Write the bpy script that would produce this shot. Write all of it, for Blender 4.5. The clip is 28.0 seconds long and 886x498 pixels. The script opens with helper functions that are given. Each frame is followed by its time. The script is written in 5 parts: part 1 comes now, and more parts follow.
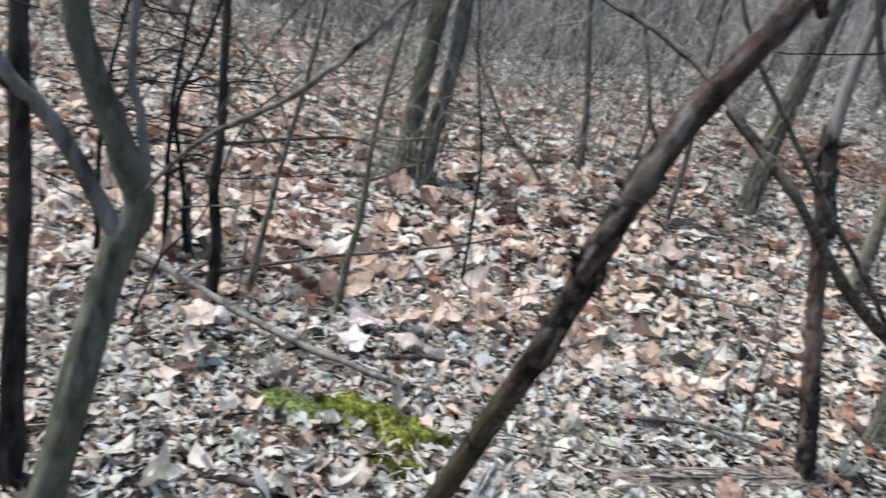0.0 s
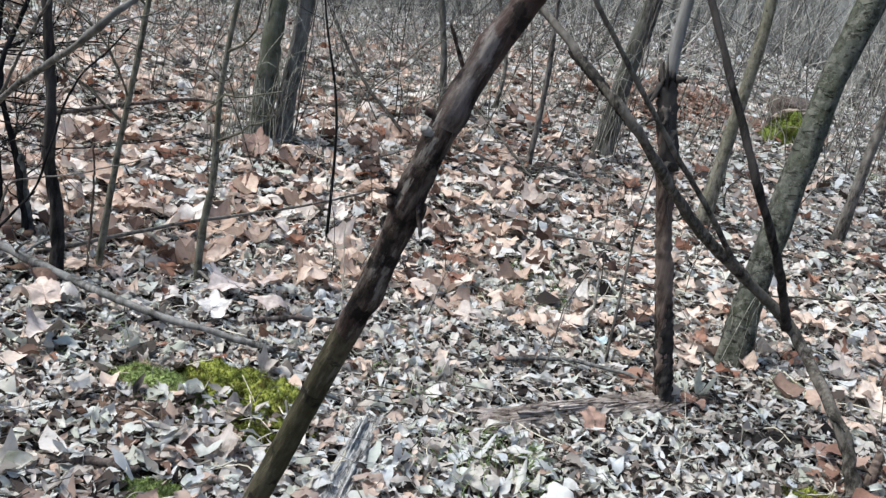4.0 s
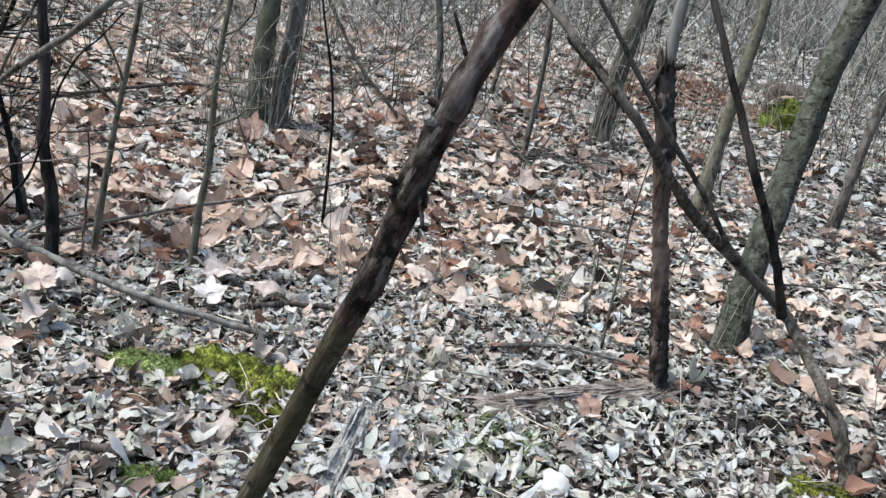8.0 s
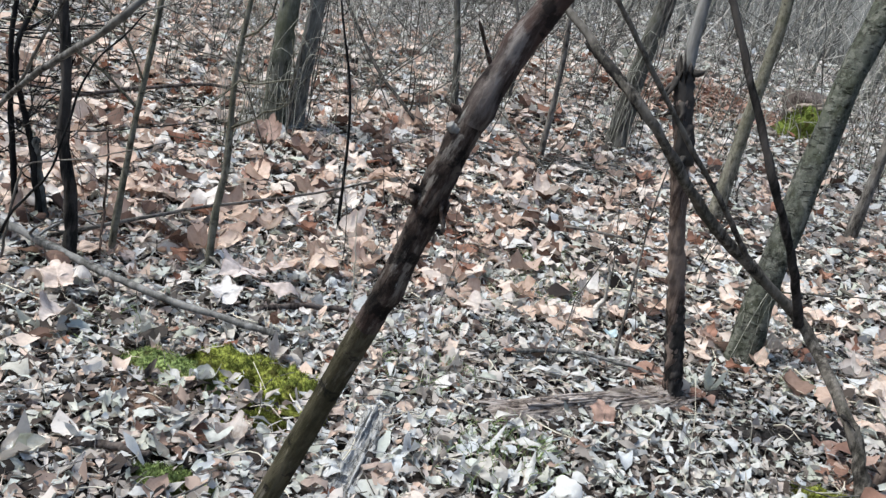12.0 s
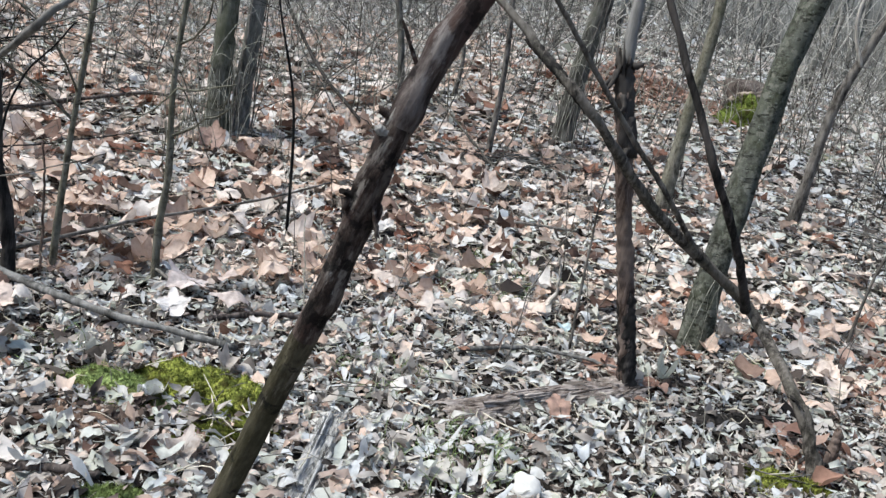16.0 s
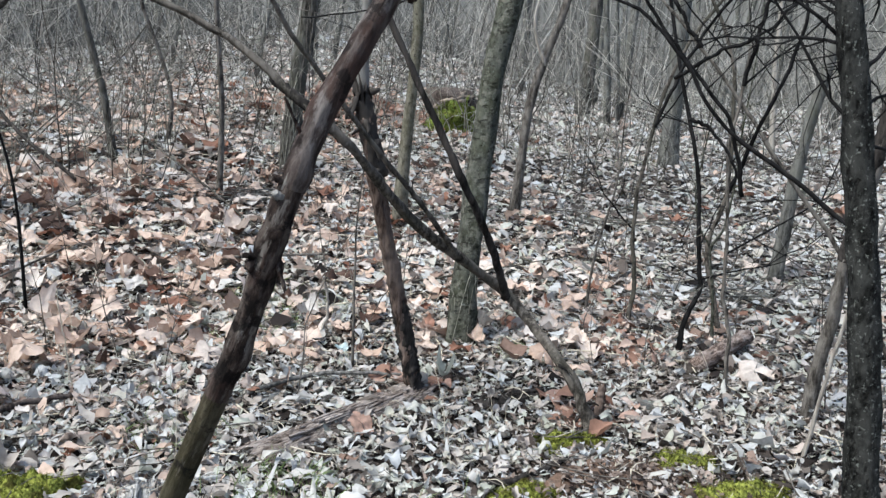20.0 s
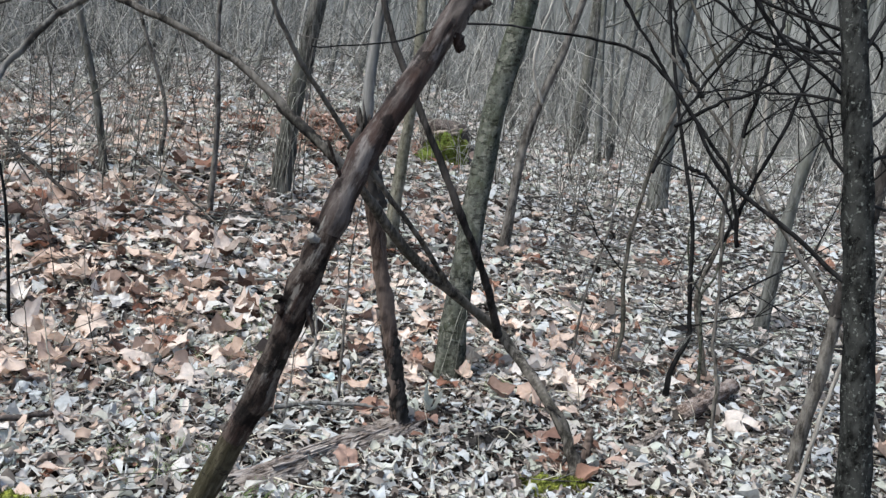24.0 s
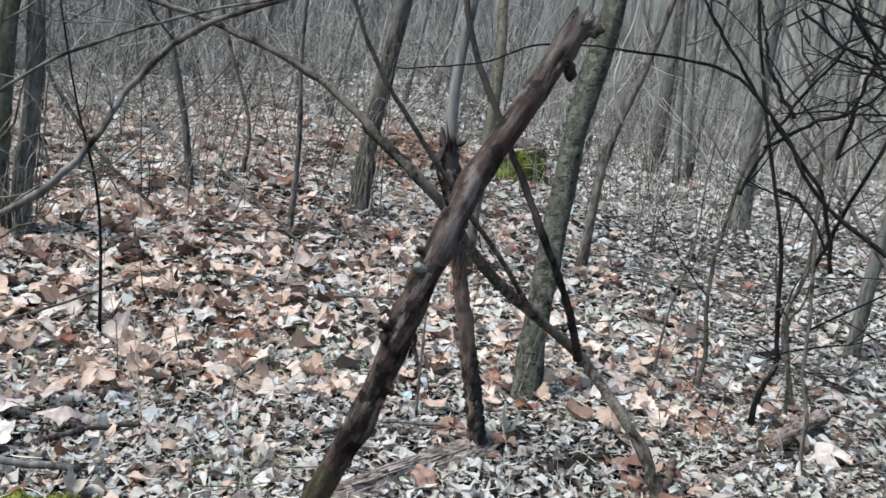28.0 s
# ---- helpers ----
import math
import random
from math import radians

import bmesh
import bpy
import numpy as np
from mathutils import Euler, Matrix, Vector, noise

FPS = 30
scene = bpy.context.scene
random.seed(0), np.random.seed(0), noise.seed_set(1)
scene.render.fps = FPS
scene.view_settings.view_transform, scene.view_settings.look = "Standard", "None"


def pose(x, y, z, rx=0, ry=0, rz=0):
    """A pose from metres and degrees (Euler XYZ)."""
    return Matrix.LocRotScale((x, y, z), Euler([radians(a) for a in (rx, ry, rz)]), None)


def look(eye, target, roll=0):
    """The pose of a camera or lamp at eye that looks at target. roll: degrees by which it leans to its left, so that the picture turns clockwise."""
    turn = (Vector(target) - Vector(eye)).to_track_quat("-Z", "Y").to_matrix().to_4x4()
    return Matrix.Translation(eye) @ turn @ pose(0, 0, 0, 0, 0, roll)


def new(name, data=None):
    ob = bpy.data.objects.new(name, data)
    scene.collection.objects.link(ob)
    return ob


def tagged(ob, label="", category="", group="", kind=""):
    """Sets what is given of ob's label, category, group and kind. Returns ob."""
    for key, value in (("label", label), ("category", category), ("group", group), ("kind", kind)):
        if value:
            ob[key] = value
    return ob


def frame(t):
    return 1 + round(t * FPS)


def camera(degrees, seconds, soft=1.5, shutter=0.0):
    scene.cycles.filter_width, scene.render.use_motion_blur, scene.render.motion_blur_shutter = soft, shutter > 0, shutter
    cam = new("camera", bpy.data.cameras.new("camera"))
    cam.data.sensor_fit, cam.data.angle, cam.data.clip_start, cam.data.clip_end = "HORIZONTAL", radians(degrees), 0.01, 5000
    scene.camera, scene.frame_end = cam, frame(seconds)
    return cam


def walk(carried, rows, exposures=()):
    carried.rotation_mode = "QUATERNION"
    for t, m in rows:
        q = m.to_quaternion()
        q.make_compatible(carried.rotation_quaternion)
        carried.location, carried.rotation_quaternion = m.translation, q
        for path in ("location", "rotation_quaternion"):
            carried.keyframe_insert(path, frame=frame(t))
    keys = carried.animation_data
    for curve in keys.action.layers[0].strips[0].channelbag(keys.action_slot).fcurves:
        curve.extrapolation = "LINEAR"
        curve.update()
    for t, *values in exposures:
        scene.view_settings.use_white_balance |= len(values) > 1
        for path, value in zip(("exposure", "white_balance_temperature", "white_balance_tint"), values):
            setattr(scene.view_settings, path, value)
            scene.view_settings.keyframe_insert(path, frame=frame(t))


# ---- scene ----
cam = camera(54.9, 28.0, soft=1.42, shutter=0.5)
PATH = [
    (0, (-0.017, -0.702, 1.2), (-0.446, 1.192, 0.721), 12.8),
    (0.3, (0.002, -0.688, 1.197), (-0.318, 1.231, 0.733), 12.6),
    (0.5, (0.008, -0.683, 1.196), (-0.275, 1.243, 0.737), 12.5),
    (1, (0.019, -0.679, 1.194), (-0.16, 1.262, 0.746), 12.1),
    (1.5, (0.018, -0.679, 1.193), (-0.148, 1.261, 0.738), 11.5),
    (2, (0.013, -0.679, 1.194), (-0.142, 1.26, 0.729), 11.3),
    (2.5, (0.019, -0.679, 1.192), (-0.133, 1.257, 0.717), 11.1),
    (3, (0.03, -0.678, 1.189), (-0.113, 1.254, 0.693), 11.0),
    (3.5, (0.038, -0.674, 1.188), (-0.093, 1.256, 0.68), 10.8),
    (4, (0.03, -0.671, 1.189), (-0.093, 1.258, 0.673), 11.0),
    (4.5, (0.032, -0.672, 1.189), (-0.084, 1.256, 0.666), 10.9),
    (6.5, (0.029, -0.67, 1.189), (-0.067, 1.254, 0.653), 11.2),
    (7, (0.032, -0.671, 1.188), (-0.066, 1.252, 0.647), 11.2),
    (7.5, (0.024, -0.667, 1.19), (-0.078, 1.254, 0.643), 11.3),
    (8, (0.023, -0.667, 1.191), (-0.081, 1.254, 0.645), 11.4),
    (8.5, (0.02, -0.667, 1.192), (-0.087, 1.253, 0.644), 11.6),
    (9, (0.02, -0.665, 1.192), (-0.089, 1.255, 0.642), 11.6),
    (9.5, (0.021, -0.665, 1.191), (-0.09, 1.255, 0.642), 11.6),
    (10, (0.019, -0.662, 1.192), (-0.093, 1.257, 0.641), 11.6),
    (10.5, (0.019, -0.658, 1.192), (-0.117, 1.259, 0.64), 11.5),
    (11, (0.015, -0.661, 1.193), (-0.124, 1.256, 0.639), 11.6),
    (11.5, (0.018, -0.664, 1.192), (-0.118, 1.254, 0.642), 11.8),
    (13.5, (0.008, -0.672, 1.198), (-0.134, 1.248, 0.657), 12.2),
    (14, (0.031, -0.648, 1.196), (-0.102, 1.272, 0.654), 12.0),
    (14.5, (0.06, -0.647, 1.191), (-0.011, 1.282, 0.665), 11.2),
    (15, (0.048, -0.647, 1.193), (0.01, 1.281, 0.662), 10.7),
    (15.5, (0.036, -0.653, 1.196), (0.0, 1.276, 0.666), 10.2),
    (16, (0.031, -0.652, 1.196), (-0.001, 1.277, 0.669), 10.3),
    (16.5, (0.028, -0.644, 1.198), (0.001, 1.284, 0.667), 10.6),
    (17, (0.031, -0.64, 1.196), (0.01, 1.288, 0.666), 10.9),
    (17.5, (0.029, -0.64, 1.196), (0.013, 1.287, 0.662), 10.8),
    (18, (0.04, -0.644, 1.193), (0.051, 1.286, 0.67), 10.4),
    (18.5, (0.007, -0.72, 1.184), (0.351, 1.198, 0.733), 2.1),
    (19, (-0.083, -0.715, 1.214), (0.457, 1.16, 0.778), 3.4),
    (19.5, (-0.119, -0.703, 1.212), (0.452, 1.17, 0.8), 3.8),
    (20, (-0.125, -0.735, 1.213), (0.456, 1.136, 0.813), 4.0),
    (20.5, (-0.14, -0.731, 1.219), (0.445, 1.147, 0.86), 4.2),
    (21, (-0.149, -0.731, 1.22), (0.445, 1.151, 0.893), 5.0),
    (21.5, (-0.165, -0.729, 1.222), (0.431, 1.152, 0.897), 5.7),
    (23.5, (-0.168, -0.714, 1.227), (0.445, 1.161, 0.899), 7.0),
    (24, (-0.168, -0.707, 1.225), (0.45, 1.167, 0.897), 7.2),
    (24.5, (-0.17, -0.716, 1.226), (0.445, 1.158, 0.899), 7.1),
    (25, (-0.171, -0.717, 1.225), (0.45, 1.156, 0.901), 7.4),
    (25.5, (-0.173, -0.718, 1.227), (0.448, 1.155, 0.906), 7.6),
    (26, (-0.172, -0.698, 1.226), (0.441, 1.179, 0.907), 7.8),
    (26.5, (-0.174, -0.711, 1.225), (0.416, 1.176, 0.921), 7.6),
    (27, (-0.188, -0.72, 1.228), (0.371, 1.177, 0.926), 7.5),
    (27.5, (-0.195, -0.713, 1.228), (0.316, 1.197, 0.924), 7.3),
    (28, (-0.195, -0.687, 1.231), (0.257, 1.237, 0.921), 7.3),
]
EXPOSURES = [(0.0, 1.54, 6300, 6), (1.5, 1.495, 6230, 5), (17.0, 1.49, 6250, 5), (20.0, 1.425, 6180, 5), (28.0, 1.435, 6190, 5)]
walk(cam, [(t, look(eye, target, roll)) for t, eye, target, roll in PATH], EXPOSURES)

# ---- light: overcast winter daylight ----
world = bpy.data.worlds.new("overcast_sky")
scene.world = world
world.use_nodes = True
wn = world.node_tree.nodes
sky = wn.new("ShaderNodeTexSky")
sky.sky_type = "NISHITA"
sky.sun_disc = False
sky.sun_elevation = radians(57)
sky.sun_rotation = radians(257.5)
sky.dust_density = 2.2
sky.air_density = 1.0
wn["Background"].inputs["Strength"].default_value = 0.105
world.node_tree.links.new(sky.outputs["Color"], wn["Background"].inputs["Color"])
sun = new("sun", bpy.data.lights.new("sun", "SUN"))
sun.data.energy, sun.data.angle, sun.data.color = 2.1, radians(24), (1.0, 0.985, 0.965)
sun.matrix_world = look((-9, -2, 14.2), (0, 0, 0))

rng = np.random.default_rng(7)


# ---- materials ----
def material(name, rough=0.85):
    m = bpy.data.materials.new(name)
    m.use_nodes = True
    nt = m.node_tree
    b = nt.nodes["Principled BSDF"]
    b.inputs["Roughness"].default_value = rough
    b.inputs["Specular IOR Level"].default_value = 0.3
    return m, nt, b


def ramp_of(nt, source, stops, interpolation="LINEAR"):
    r = nt.nodes.new("ShaderNodeValToRGB")
    r.color_ramp.interpolation = interpolation
    e = r.color_ramp.elements
    while len(e) < len(stops):
        e.new(0.5)
    for el, (p, c) in zip(e, stops):
        el.position, el.color = p, (*c, 1)
    nt.links.new(source, r.inputs["Fac"])
    return r.outputs["Color"]


def noise_of(nt, scale, detail=4.0, stretch=(1, 1, 1), rough=0.6, axis=None):
    co = nt.nodes.new("ShaderNodeTexCoord")
    mp = nt.nodes.new("ShaderNodeMapping")
    if axis:
        mp.vector_type = "TEXTURE"
        mp.inputs["Rotation"].default_value = Vector(axis).to_track_quat("Z", "Y").to_euler()
        mp.inputs["Scale"].default_value = [1 / q for q in stretch]
    else:
        mp.inputs["Scale"].default_value = stretch
    n = nt.nodes.new("ShaderNodeTexNoise")
    n.inputs["Scale"].default_value = scale
    n.inputs["Detail"].default_value = detail
    n.inputs["Roughness"].default_value = rough
    nt.links.new(co.outputs["Object"], mp.inputs["Vector"])
    nt.links.new(mp.outputs["Vector"], n.inputs["Vector"])
    return n.outputs["Fac"]


def mixed(nt, fac, a, b, kind="MIX"):
    m = nt.nodes.new("ShaderNodeMix")
    m.data_type, m.blend_type = "RGBA", kind
    for sock, v in ((m.inputs["Factor"], fac), (m.inputs[6], a), (m.inputs[7], b)):
        if isinstance(v, (int, float)):
            sock.default_value = v
        elif isinstance(v, tuple):
            sock.default_value = (*v, 1)
        else:
            nt.links.new(v, sock)
    return m.outputs[2]


def bumped(nt, b, height, strength, distance):
    n = nt.nodes.new("ShaderNodeBump")
    n.inputs["Strength"].default_value, n.inputs["Distance"].default_value = strength, distance
    nt.links.new(height, n.inputs["Height"])
    nt.links.new(n.outputs["Normal"], b.inputs["Normal"])


def bark(name, dark, mid, light, green=None, lichen=None, grain=(30, 30, 5), scale=1.0, depth=0.004, green_at=0.55, lichen_at=0.62, axis=None, patch=6.0, spots=22.0, cover=(0.45, 0.62), cracks=None, layers=()):
    m, nt, b = material(name, 0.9)
    b.inputs["Specular IOR Level"].default_value = 0.08
    n1 = noise_of(nt, 1.0 * scale, 6, grain, 0.7, axis)
    n2 = noise_of(nt, patch * scale, 4, (1, 1, 0.5), 0.6, axis)
    col = ramp_of(nt, n1, [(0.37, dark), (0.5, mid), (0.65, light)])
    col = mixed(nt, ramp_of(nt, n2, [(cover[0], (0, 0, 0)), (cover[1], (0.7, 0.7, 0.7))]), col, light)
    if green:
        n3 = noise_of(nt, 3.0 * scale, 5)
        col = mixed(nt, ramp_of(nt, n3, [(green_at - 0.1, (0, 0, 0)), (green_at + 0.12, (0.8, 0.8, 0.8))]), col, green)
    if lichen:
        n4 = noise_of(nt, spots * scale, 3)
        col = mixed(nt, ramp_of(nt, n4, [(lichen_at, (0, 0, 0)), (lichen_at + 0.06, (0.85, 0.85, 0.85))]), col, lichen)
    height = n1
    for stretch, at, soft, tint, share in layers:
        # peeled, stained or blackened patches; on the pole also painted sky-lit streaks
        col = mixed(nt, ramp_of(nt, noise_of(nt, scale, 5, stretch, 0.65, axis), [(at, (0, 0, 0)), (at + soft, (share,) * 3)]), col, tint)
    if cracks:
        # short dark fissures in the bark
        fissure = ramp_of(nt, noise_of(nt, scale, 3, cracks, 0.6, axis), [(0.36, (0.12, 0.11, 0.1)), (0.43, (1, 1, 1))])
        col = mixed(nt, 0.6, col, fissure, "MULTIPLY")
        height = mixed(nt, 0.5, n1, fissure)
    nt.links.new(col, b.inputs["Base Color"])
    bumped(nt, b, height, 0.9, depth)
    return m


POLE_AXIS = (0.32, -0.245, 0.9)
BARK_POLE_FOOT = bark("olive_brown_dead_bark", (0.01, 0.008, 0.006), (0.04, 0.032, 0.022), (0.115, 0.098, 0.072), green=(0.046, 0.043, 0.023), grain=(85, 85, 22), depth=0.005, green_at=0.5, axis=POLE_AXIS, patch=30.0, cover=(0.54, 0.62), layers=(((70, 70, 13), 0.58, 0.06, (0.16, 0.14, 0.115), 0.6), ((22, 22, 34), 0.58, 0.05, (0.009, 0.008, 0.007), 0.8)))
# pale streaks on both upper barks: peeled wood plus painted skylight on the pole
BARK_POLE = bark("dark_stripped_sky_lit_bark", (0.006, 0.0048, 0.0042), (0.03, 0.0215, 0.018), (0.1, 0.082, 0.07), grain=(90, 90, 26), depth=0.006, axis=POLE_AXIS, patch=30.0, cover=(0.55, 0.63), layers=(((30, 30, 9), 0.5, 0.08, (0.06, 0.036, 0.029), 0.75), ((70, 70, 16), 0.58, 0.06, (0.2, 0.18, 0.16), 0.65), ((22, 22, 30), 0.54, 0.05, (0.007, 0.006, 0.0055), 0.85), ((130, 130, 60), 0.66, 0.04, (0.3, 0.29, 0.27), 0.6)))
BARK_POLE_TOP = bark("smooth_red_brown_sky_lit_bark", (0.011, 0.0085, 0.0075), (0.042, 0.031, 0.027), (0.13, 0.112, 0.102), lichen=(0.2, 0.195, 0.185), grain=(75, 75, 16), depth=0.005, lichen_at=0.69, axis=(0.32, -0.1, 0.9), patch=22.0, spots=48.0, cover=(0.52, 0.66), layers=(((24, 24, 8), 0.5, 0.09, (0.055, 0.034, 0.028), 0.7), ((60, 60, 18), 0.6, 0.06, (0.2, 0.18, 0.168), 0.5), ((20, 20, 26), 0.58, 0.05, (0.01, 0.0083, 0.0078), 0.8)))
BARK_BLACK = bark("blackened_bark", (0.007, 0.0066, 0.006), (0.021, 0.0187, 0.0168), (0.064, 0.056, 0.05), grain=(50, 50, 10), depth=0.004)
BARK_DEAD = bark("weathered_dead_wood", (0.01, 0.008, 0.007), (0.045, 0.035, 0.03), (0.14, 0.115, 0.1), grain=(70, 70, 8), depth=0.004, patch=12.0)
BARK_BRANCH = bark("grey_brown_branch_bark", (0.013, 0.0115, 0.0098), (0.052, 0.045, 0.037), (0.165, 0.146, 0.124), green=(0.045, 0.045, 0.033), grain=(60, 60, 30), depth=0.003, patch=16.0)
BARK_MOSSY = bark("olive_algae_bark", (0.014, 0.0143, 0.0118), (0.046, 0.0465, 0.0365), (0.108, 0.109, 0.093), green=(0.05, 0.055, 0.033), lichen=(0.14, 0.147, 0.132), grain=(40, 40, 34), depth=0.012, green_at=0.5, spots=60.0, lichen_at=0.64, patch=18.0, cracks=(22, 22, 46), layers=(((26, 26, 22), 0.53, 0.08, (0.15, 0.147, 0.12), 0.65), ((40, 40, 44), 0.6, 0.05, (0.022, 0.021, 0.016), 0.7)))
BARK_OLIVE = bark("smooth_olive_grey_bark", (0.028, 0.028, 0.023), (0.075, 0.074, 0.058), (0.155, 0.153, 0.13), green=(0.075, 0.079, 0.048), lichen=(0.17, 0.175, 0.155), grain=(40, 40, 14), depth=0.005, green_at=0.5, spots=50.0, lichen_at=0.68, patch=18.0)
BARK_LICHEN = bark("dark_lichen_speckled_bark", (0.004, 0.004, 0.0037), (0.0155, 0.0155, 0.0138), (0.042, 0.042, 0.038), lichen=(0.13, 0.135, 0.12), grain=(45, 45, 28), depth=0.007, lichen_at=0.6, spots=85.0, patch=20.0, cracks=(45, 45, 24))
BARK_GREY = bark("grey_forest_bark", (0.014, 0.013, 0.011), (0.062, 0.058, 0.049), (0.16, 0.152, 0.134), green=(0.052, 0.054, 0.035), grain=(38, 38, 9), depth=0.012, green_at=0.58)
# grey bark made paler: haze in the colour of far trees, pale wood nearby
BARK_FAR = bark("pale_grey_bark_and_far_haze", (0.03, 0.029, 0.026), (0.1, 0.097, 0.086), (0.2, 0.195, 0.177), green=(0.09, 0.092, 0.066), grain=(38, 38, 9), depth=0.012, green_at=0.58)
WOOD_SNAG = bark("red_brown_bare_wood", (0.02, 0.014, 0.011), (0.075, 0.052, 0.041), (0.17, 0.13, 0.108), grain=(90, 90, 8), depth=0.004, patch=12.0)
BARK_BLEACHED = bark("bleached_dead_wood", (0.03, 0.028, 0.025), (0.095, 0.09, 0.081), (0.22, 0.21, 0.195), grain=(40, 40, 5), depth=0.004)
BARK_TWIG = bark("dry_twig_bark", (0.022, 0.019, 0.016), (0.075, 0.066, 0.056), (0.19, 0.172, 0.15), grain=(45, 45, 14), depth=0.002, patch=14.0)
BARK_SAPLING = bark("olive_tan_sapling_bark", (0.03, 0.027, 0.019), (0.105, 0.096, 0.072), (0.2, 0.186, 0.148), green=(0.085, 0.083, 0.053), grain=(50, 50, 26), depth=0.002, patch=20.0, layers=(((40, 40, 60), 0.6, 0.04, (0.03, 0.026, 0.02), 0.8),))
BARK_REACH = bark("mottled_grey_branch_bark", (0.012, 0.011, 0.01), (0.055, 0.049, 0.043), (0.19, 0.178, 0.16), grain=(60, 60, 30), depth=0.002, patch=22.0)
BARK_PALE = bark("pale_peeled_wood", (0.16, 0.14, 0.12), (0.28, 0.25, 0.21), (0.42, 0.39, 0.34), grain=(60, 60, 6), depth=0.001)
BARK_DARKTWIG = bark("wet_dark_twig_bark", (0.003, 0.0029, 0.0028), (0.0078, 0.0074, 0.0072), (0.022, 0.021, 0.0205), grain=(40, 40, 10), depth=0.001)
WOOD_ROTTEN = bark("rotten_fibrous_wood", (0.03, 0.022, 0.018), (0.21, 0.168, 0.142), (0.43, 0.375, 0.335), grain=(130, 130, 12), depth=0.008, axis=(0.8, 0.6, 0.0), patch=20.0, layers=(((60, 60, 14), 0.57, 0.05, (0.012, 0.009, 0.008), 0.85),))
WOOD_LOG = bark("red_brown_fallen_wood", (0.02, 0.014, 0.011), (0.13, 0.092, 0.074), (0.34, 0.285, 0.25), grain=(90, 90, 14), depth=0.006, axis=(0.8, 0.6, 0.0), patch=14.0, layers=(((30, 30, 14), 0.55, 0.06, (0.03, 0.021, 0.017), 0.8),))
WOOD_GREY = bark("silver_weathered_wood", (0.07, 0.066, 0.06), (0.27, 0.26, 0.243), (0.4, 0.39, 0.37), grain=(170, 14, 170), depth=0.004, patch=18.0, layers=(((60, 9, 60), 0.6, 0.05, (0.05, 0.046, 0.04), 0.8),))


def translucent(nt, b, col, share):
    """Lets a share of the light through the blade."""
    t = nt.nodes.new("ShaderNodeBsdfTranslucent")
    mix = nt.nodes.new("ShaderNodeMixShader")
    mix.inputs[0].default_value = share
    nt.links.new(col, t.inputs["Color"])
    nt.links.new(b.outputs[0], mix.inputs[1])
    nt.links.new(t.outputs[0], mix.inputs[2])
    nt.links.new(mix.outputs[0], nt.nodes["Material Output"].inputs["Surface"])


def leaf_material(name, stops, veined=False):
    m, nt, b = material(name, 0.75)
    b.inputs["Specular IOR Level"].default_value = 0.2
    g = nt.nodes.new("ShaderNodeNewGeometry")
    col = ramp_of(nt, g.outputs["Random Per Island"], stops)
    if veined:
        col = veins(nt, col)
    col = mixed(nt, 0.34, col, ramp_of(nt, noise_of(nt, 45, 4), [(0.32, (0.42, 0.38, 0.35)), (0.54, (1, 1, 1))]), "MULTIPLY")
    nt.links.new(col, b.inputs["Base Color"])
    translucent(nt, b, col, 0.3)
    bumped(nt, b, noise_of(nt, 120, 3), 0.5, 0.003)
    return m


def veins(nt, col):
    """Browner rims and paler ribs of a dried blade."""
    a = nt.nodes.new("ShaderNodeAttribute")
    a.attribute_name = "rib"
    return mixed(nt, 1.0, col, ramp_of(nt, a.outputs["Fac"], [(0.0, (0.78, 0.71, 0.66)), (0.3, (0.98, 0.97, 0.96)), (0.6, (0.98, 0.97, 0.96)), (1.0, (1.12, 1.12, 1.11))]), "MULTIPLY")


GREY_LEAF = leaf_material("bleached_grey_leaf", [(0.0, (0.03, 0.024, 0.02)), (0.045, (0.1, 0.083, 0.07)), (0.09, (0.34, 0.295, 0.255)), (0.3, (0.51, 0.462, 0.412)), (0.4, (0.4, 0.405, 0.33)), (0.48, (0.48, 0.49, 0.435)), (0.62, (0.535, 0.51, 0.47)), (0.78, (0.52, 0.518, 0.5)), (0.88, (0.51, 0.522, 0.525)), (0.94, (0.52, 0.435, 0.375)), (1.0, (0.26, 0.18, 0.14))])
# near-black blades: decayed leaves, and shade of the litter's gaps put into colour
GAP_LEAF = leaf_material("decayed_leaf_and_gap_shade", [(0.0, (0.008, 0.006, 0.005)), (0.5, (0.03, 0.022, 0.018)), (0.8, (0.09, 0.07, 0.058)), (1.0, (0.22, 0.185, 0.16))])
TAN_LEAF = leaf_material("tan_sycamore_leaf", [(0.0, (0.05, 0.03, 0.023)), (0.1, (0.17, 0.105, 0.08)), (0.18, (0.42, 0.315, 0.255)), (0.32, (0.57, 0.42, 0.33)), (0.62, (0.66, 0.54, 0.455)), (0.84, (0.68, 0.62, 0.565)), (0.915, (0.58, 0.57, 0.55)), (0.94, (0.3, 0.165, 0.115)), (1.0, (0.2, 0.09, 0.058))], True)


CRUMB = leaf_material("brown_leaf_crumbs", [(0.0, (0.02, 0.014, 0.011)), (0.35, (0.075, 0.053, 0.041)), (0.6, (0.22, 0.168, 0.135)), (0.85, (0.4, 0.345, 0.3)), (1.0, (0.5, 0.475, 0.44))])


